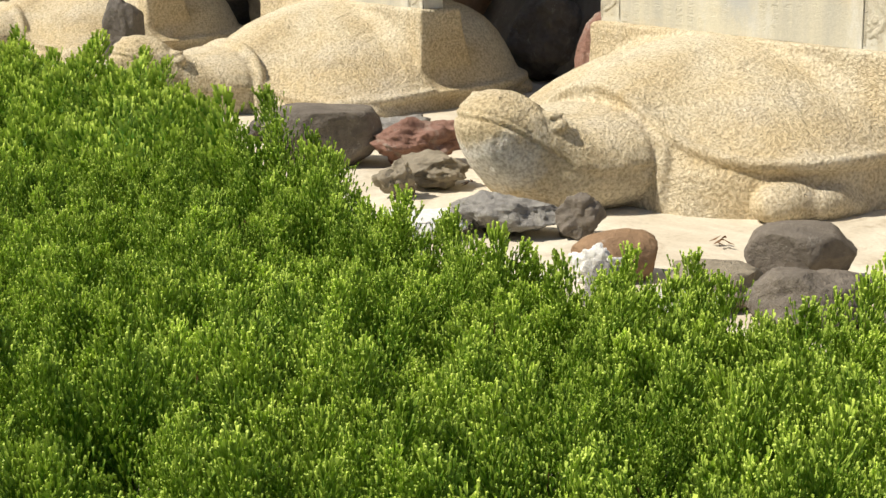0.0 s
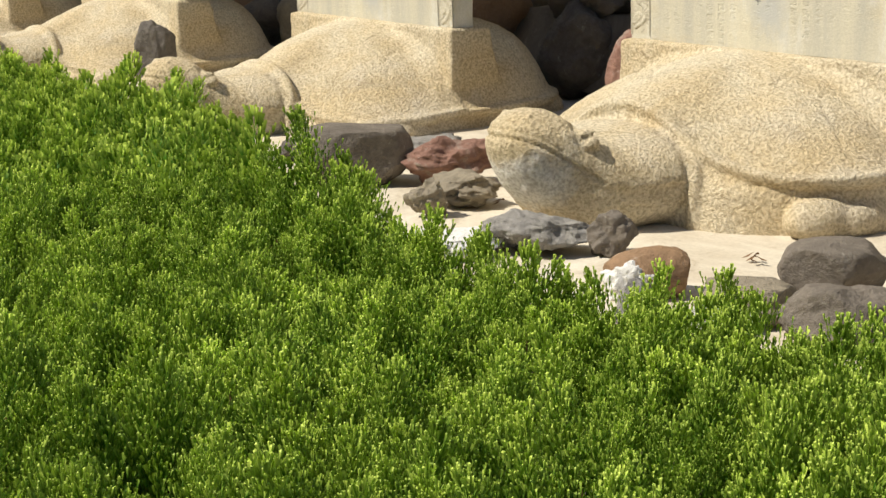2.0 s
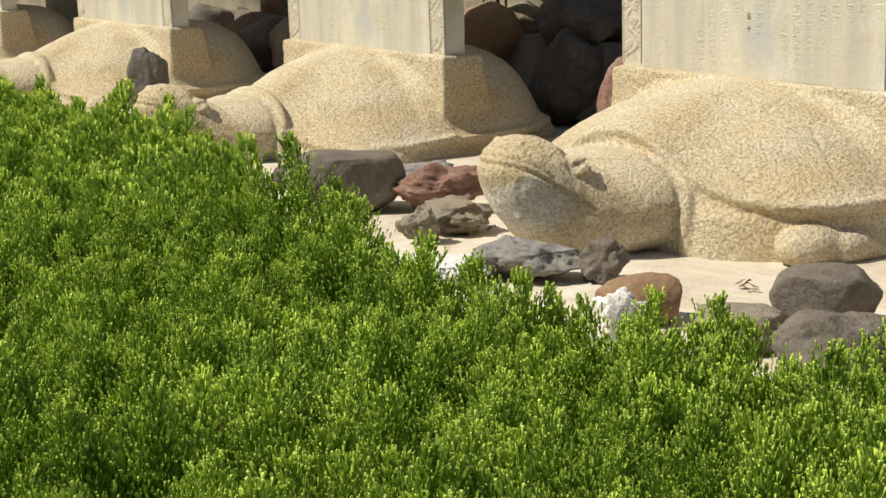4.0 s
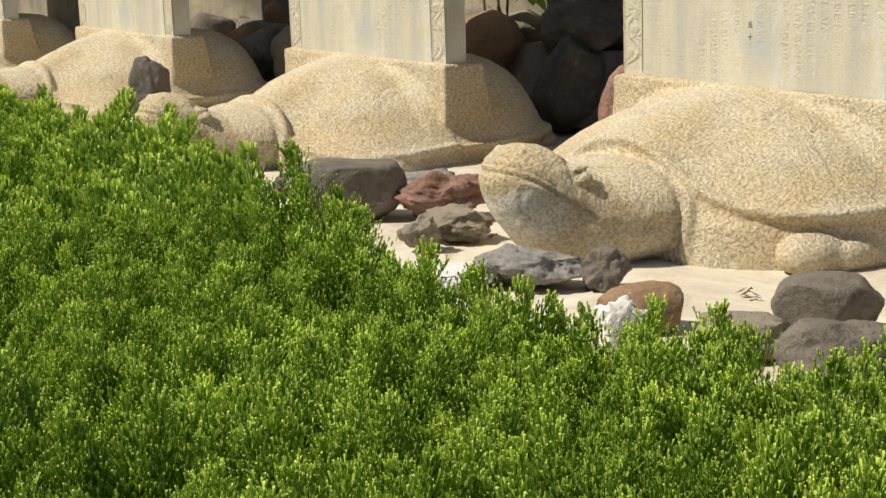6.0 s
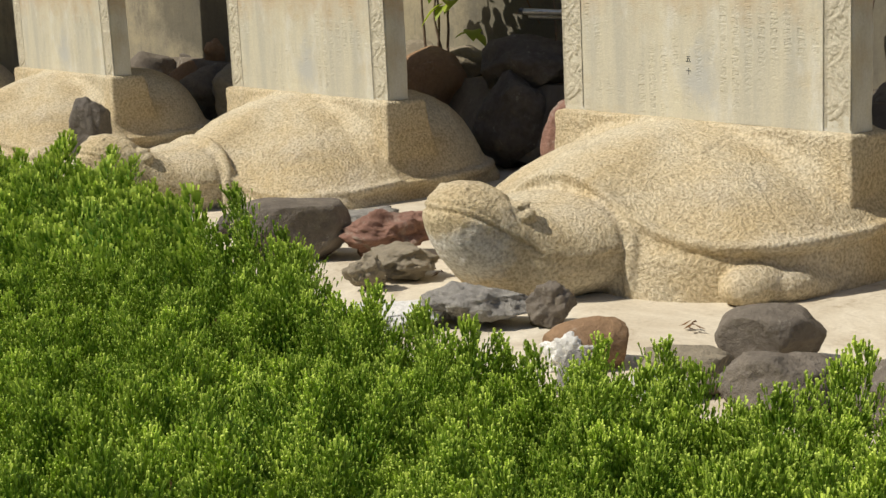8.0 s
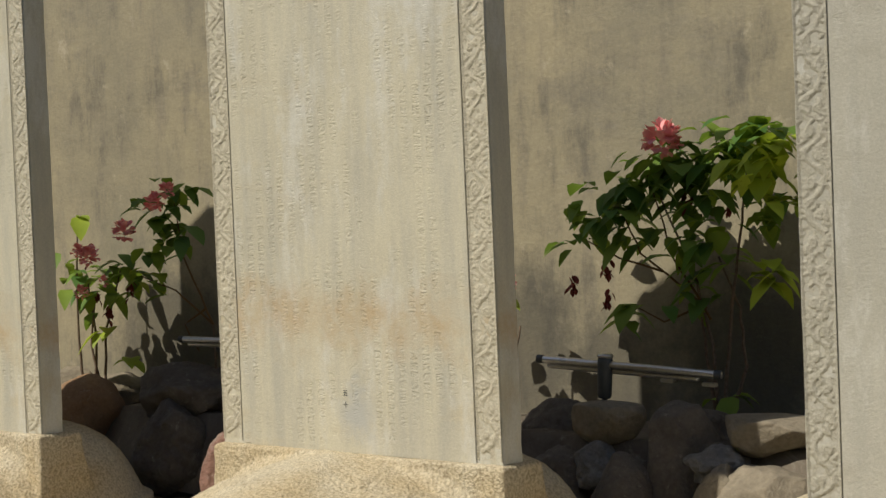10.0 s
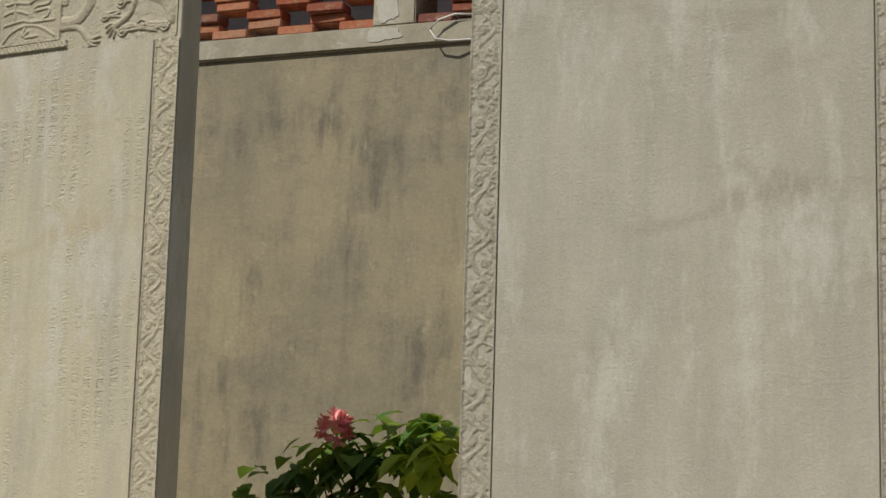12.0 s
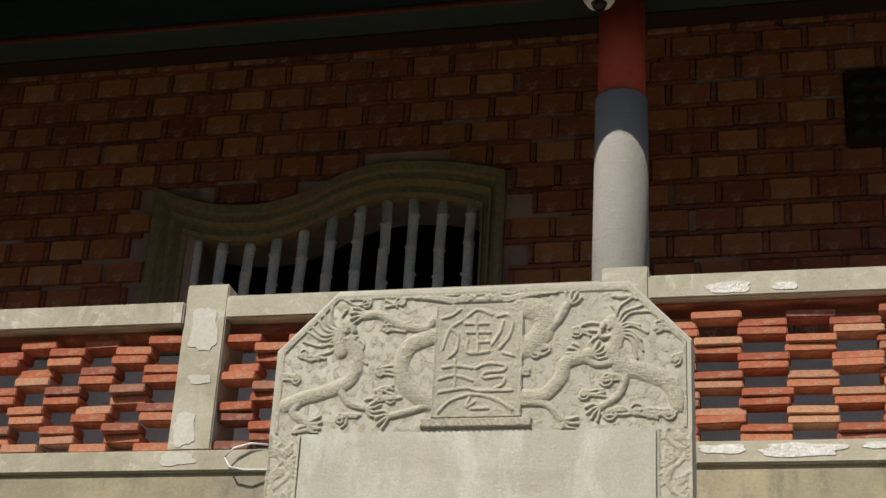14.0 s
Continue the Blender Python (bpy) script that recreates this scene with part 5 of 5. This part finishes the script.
shrub(WALL @ pose(0, SV, .46), [
    [(.55, 0, 0), (.5, 0, .6), (.42, 0, 1.5)], [(.6, 0, 0), (.68, 0, .7), (.5, 0, 1.7), (.42, 0, 2.0)]], [(.42, 0, 2.05, .05, 16, .5), (.45, 0, 1.75, .07, 20, .4), (.5, 0, 1.3, .1, 50, .3)],
    [], "tall thin green shrub behind the grey stele", 9, [(.46, 0, 1.72)])


# ---- hedge ----
def plume(seed, height, whorls, per, tips, size, keel=True):
    """An upright conical cypress plume: flat fans of blunt scale tips on steep side twigs. Returns tip quads and their
    tone: pale fresh ends, with inner shade and end highlights put into the colour.
    """
    rg = np.random.default_rng(seed)
    V, A = [], []
    lean = rg.normal(0, .05, 2)
    for w in range(whorls):
        f = (w + .5) / whorls
        reach = height * (.31 * (1 - f) ** .8 + .075)
        for k in range(per):
            a = 2.4 * (w * per + k) + rg.uniform(-.4, .4)
            el = .80 + .45 * f + rg.uniform(-.15, .15)
            d = np.array([math.cos(a) * math.cos(el), math.sin(a) * math.cos(el), math.sin(el)])
            side = np.array([-math.sin(a), math.cos(a), 0.])
            root = np.array([lean[0] * f * height, lean[1] * f * height, height * f * .86])
            long = reach * rg.uniform(.75, 1.3) * 1.25
            for j in range(tips):
                g = (j + 1) / tips
                s = (1 if j % 2 else -1)
                p = root + d * long * g + side * s * .004
                q = d * .6 + side * s * .50 * (1 - .7 * g) + np.array([0, 0, .75]) + rg.normal(0, .08, 3)
                q /= np.linalg.norm(q)
                L = size * rg.uniform(.75, 1.3) * (1.25 - .35 * g)
                o = np.cross(q, rg.normal(0, 1, 3))
                o /= np.linalg.norm(o) + 1e-9
                u = np.cross(q, o)
                wd = L * (.165 if keel else .21)
                # fresh ends pale, brightened as highlights; bases and inner twigs darkened as clump shade
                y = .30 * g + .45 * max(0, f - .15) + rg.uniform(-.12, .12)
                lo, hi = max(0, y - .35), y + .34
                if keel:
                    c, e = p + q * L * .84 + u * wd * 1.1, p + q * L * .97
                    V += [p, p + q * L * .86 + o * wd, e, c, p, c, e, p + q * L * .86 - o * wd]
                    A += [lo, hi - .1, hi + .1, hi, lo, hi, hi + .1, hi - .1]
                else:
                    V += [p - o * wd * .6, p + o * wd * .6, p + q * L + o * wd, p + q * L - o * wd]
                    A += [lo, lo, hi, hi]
    return np.array(V), np.array(A)


NEAR = [plume(100 + i, .22, 12, 4, 8, .0145) for i in range(8)]
FAR = [plume(200 + i, .22, 10, 4, 4, .018, False) for i in range(5)]


EDGE_X = (-9.5, -7.3, -5.0, -4.4, -3.67, -3.05, -2.92, -2.85, -2.72, -2.62, -2.5, -2.14, -1.9, -1.72, -1.62, -1.46, -1.30, -1.1, -.66, 1.3)
EDGE_Y = (-.85, -1.02, -1.38, -1.36, -1.56, -1.74, -1.74, -1.70, -1.68, -1.72, -1.78, -1.86, -1.93, -1.96, -1.86, -1.76, -1.84, -1.80, -1.72, -1.7)
TALL = ((-4.52, -1.46), (-1.50, -1.84), (-1.12, -1.86), (-.84, -1.80), (-.62, -1.78))
GAPS = ((-3.05, -1.80), (-2.95, -1.76), (-1.28, -1.94), (-.98, -1.88), (-.73, -1.84))


def hedge_edge(x):
    """The hedge's ragged edge towards the rocks."""
    return float(np.interp(x, EDGE_X, EDGE_Y)) + .04 * math.sin(x * 9.7) + .03 * math.sin(x * 23)


def hedge_top(x, y):
    d = hedge_edge(x) - y
    base = .24 + .06 * noise.noise((x * 1.7, y * 1.7, 2)) + .10 * noise.noise((x * 4.5, y * 4.5, 7)) + .085 * noise.noise((x * 9, y * 9, 4))
    base -= .06 * max(0, 1 - abs(x + 2.5) / .25)
    base -= .03 * min(1, max(0, (-3.3 - x) / .6))
    base -= .025 * min(1, max(0, (x + 2.65) / .2)) + .02
    base -= .06 * min(1, max(0, (x + 2.4) / .6)) * max(0, 1 - max(0, d) * 1.2)
    base += .01 * min(1, max(0, (x + 1.3) / .25))
    base -= .07 * min(1, max(0, -4.8 - x)) + .16 * min(1, max(0, 1 - abs(x + 2.82) / .24)) * max(0, min(1, (y + 1.95) / .15))
    base += sum(.05 * math.exp(-((x - u) ** 2 + (y - v) ** 2) / .006) for u, v in TALL)
    base -= sum(.14 * math.exp(-((x - u) ** 2 + (y - v) ** 2) / .007) for u, v in GAPS)
    return base * min(1, .75 + max(0, d) * 1.2)


hedge = thing("hedge", pose(0, 0, 0), "dense bright green clipped cypress hedge with pale tips", "hedge", kind="stuff")
rg = random.Random(12)
near, far, twigs = [], [], []
step = .064
y = -3.72
while y < -.9:
    x = -9.0
    while x < 1.3:
        px, py = x + rg.uniform(-.5, .5) * step, y + rg.uniform(-.5, .5) * step
        d = math.hypot(px - 1.4, py + 4.3)
        fine = 1.9 < d < 4.7 and (1.4 - px) > (py + 4.3) * .55 and (py + 4.3) > (1.4 - px) * .28
        x += step if fine else step * (1.25 if d > 4.7 and (1.4 - px) > (py + 4.3) * .6 else 2.6)
        if py > hedge_edge(px) or (not fine and rg.random() < .25):
            continue
        z = hedge_top(px, py)
        (near if fine else far).append((px, py, z - .17 + rg.uniform(-.07, .04), rg.uniform(.75, 1.4) * (1.25 if hedge_edge(px) - py < .25 and rg.random() < .4 else 1), rg.uniform(0, 6.28), rg.gauss(0, .12), rg.gauss(0, .12)))
    y += step


def scatter(name, places, variants, seed):
    V, A = [], []
    rg = random.Random(seed)
    for x, y, z, s, a, tx, ty in places:
        v, young = variants[rg.randrange(len(variants))]
        m = np.array(Euler((tx, ty, a)).to_matrix()) * s
        V.append(v @ m.T + (x, y, z))
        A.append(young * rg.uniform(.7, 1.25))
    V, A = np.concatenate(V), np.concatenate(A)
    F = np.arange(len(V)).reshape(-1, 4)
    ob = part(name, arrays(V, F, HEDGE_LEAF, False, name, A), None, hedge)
    return tagged(ob, kind="stuff")


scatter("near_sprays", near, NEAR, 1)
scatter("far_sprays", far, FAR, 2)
# woody twigs inside
V, F = [], []
for px, py, z, s, a, tx, ty in near[::3] + far[::4]:
    vs, fs = tube([(px, py, -.05), (px + tx * .1, py + ty * .1, z), (px + tx * .15, py + ty * .15, z + .12)], [.006, .0045, .002], 4)
    o = len(V)
    V += [tuple(v) for v in vs]
    F += [tuple(i + o for i in f) for f in fs]
tagged(part("twigs", arrays(np.array(V), np.array(F), TWIG, False, "twigs"), None, hedge, "brown twigs inside the hedge"), kind="stuff")


# ---- bricks of the hall wall ----
def in_window(u0, u1, z0, z1):
    m = (u0 + u1) / 2
    return u1 > -3.27 and u0 < -1.0 and z0 < wave(max(-3.04, min(-1.14, m))) + .225


big_me = [mesh_of(box(-w / 2, w / 2, 0, .036, -h / 2, h / 2, .004), m, False, "brick") for w, h, m in ((.232, .131, FACING), (.031, .131, EDGING), (.27, .028, EDGING))]
rg = random.Random(21)
z, r = 4.835, 0
while z < 6.95:
    # a course of upright slabs with a thin brick on end between them
    u = -4.78 + (r % 2) * .137 + rg.uniform(-.02, .02)
    while u < 1.7:
        for me, w in ((big_me[0], .232), (big_me[1], .031)):
            if not in_window(u, u + w, z - .065, z + .065) and not (rg.random() < .08 and w < .1):
                b = part("brick", me, None, hall)
                b.location = (u + w / 2, HV - .004 + rg.uniform(-.003, .003), z)
            u += w + .006
    z += .0655 + .006 + .014
    # a thin flat course
    u = -4.78 + rg.uniform(-.1, .1)
    while u < 1.65:
        if not in_window(u, u + .27, z - .02, z + .02) and rg.random() < .93:
            b = part("brick", big_me[2], None, hall)
            b.location = (u + .135, HV - .002 + rg.uniform(-.002, .002), z)
        u += .276
    z += .014 + .006 + .0655
    r += 1
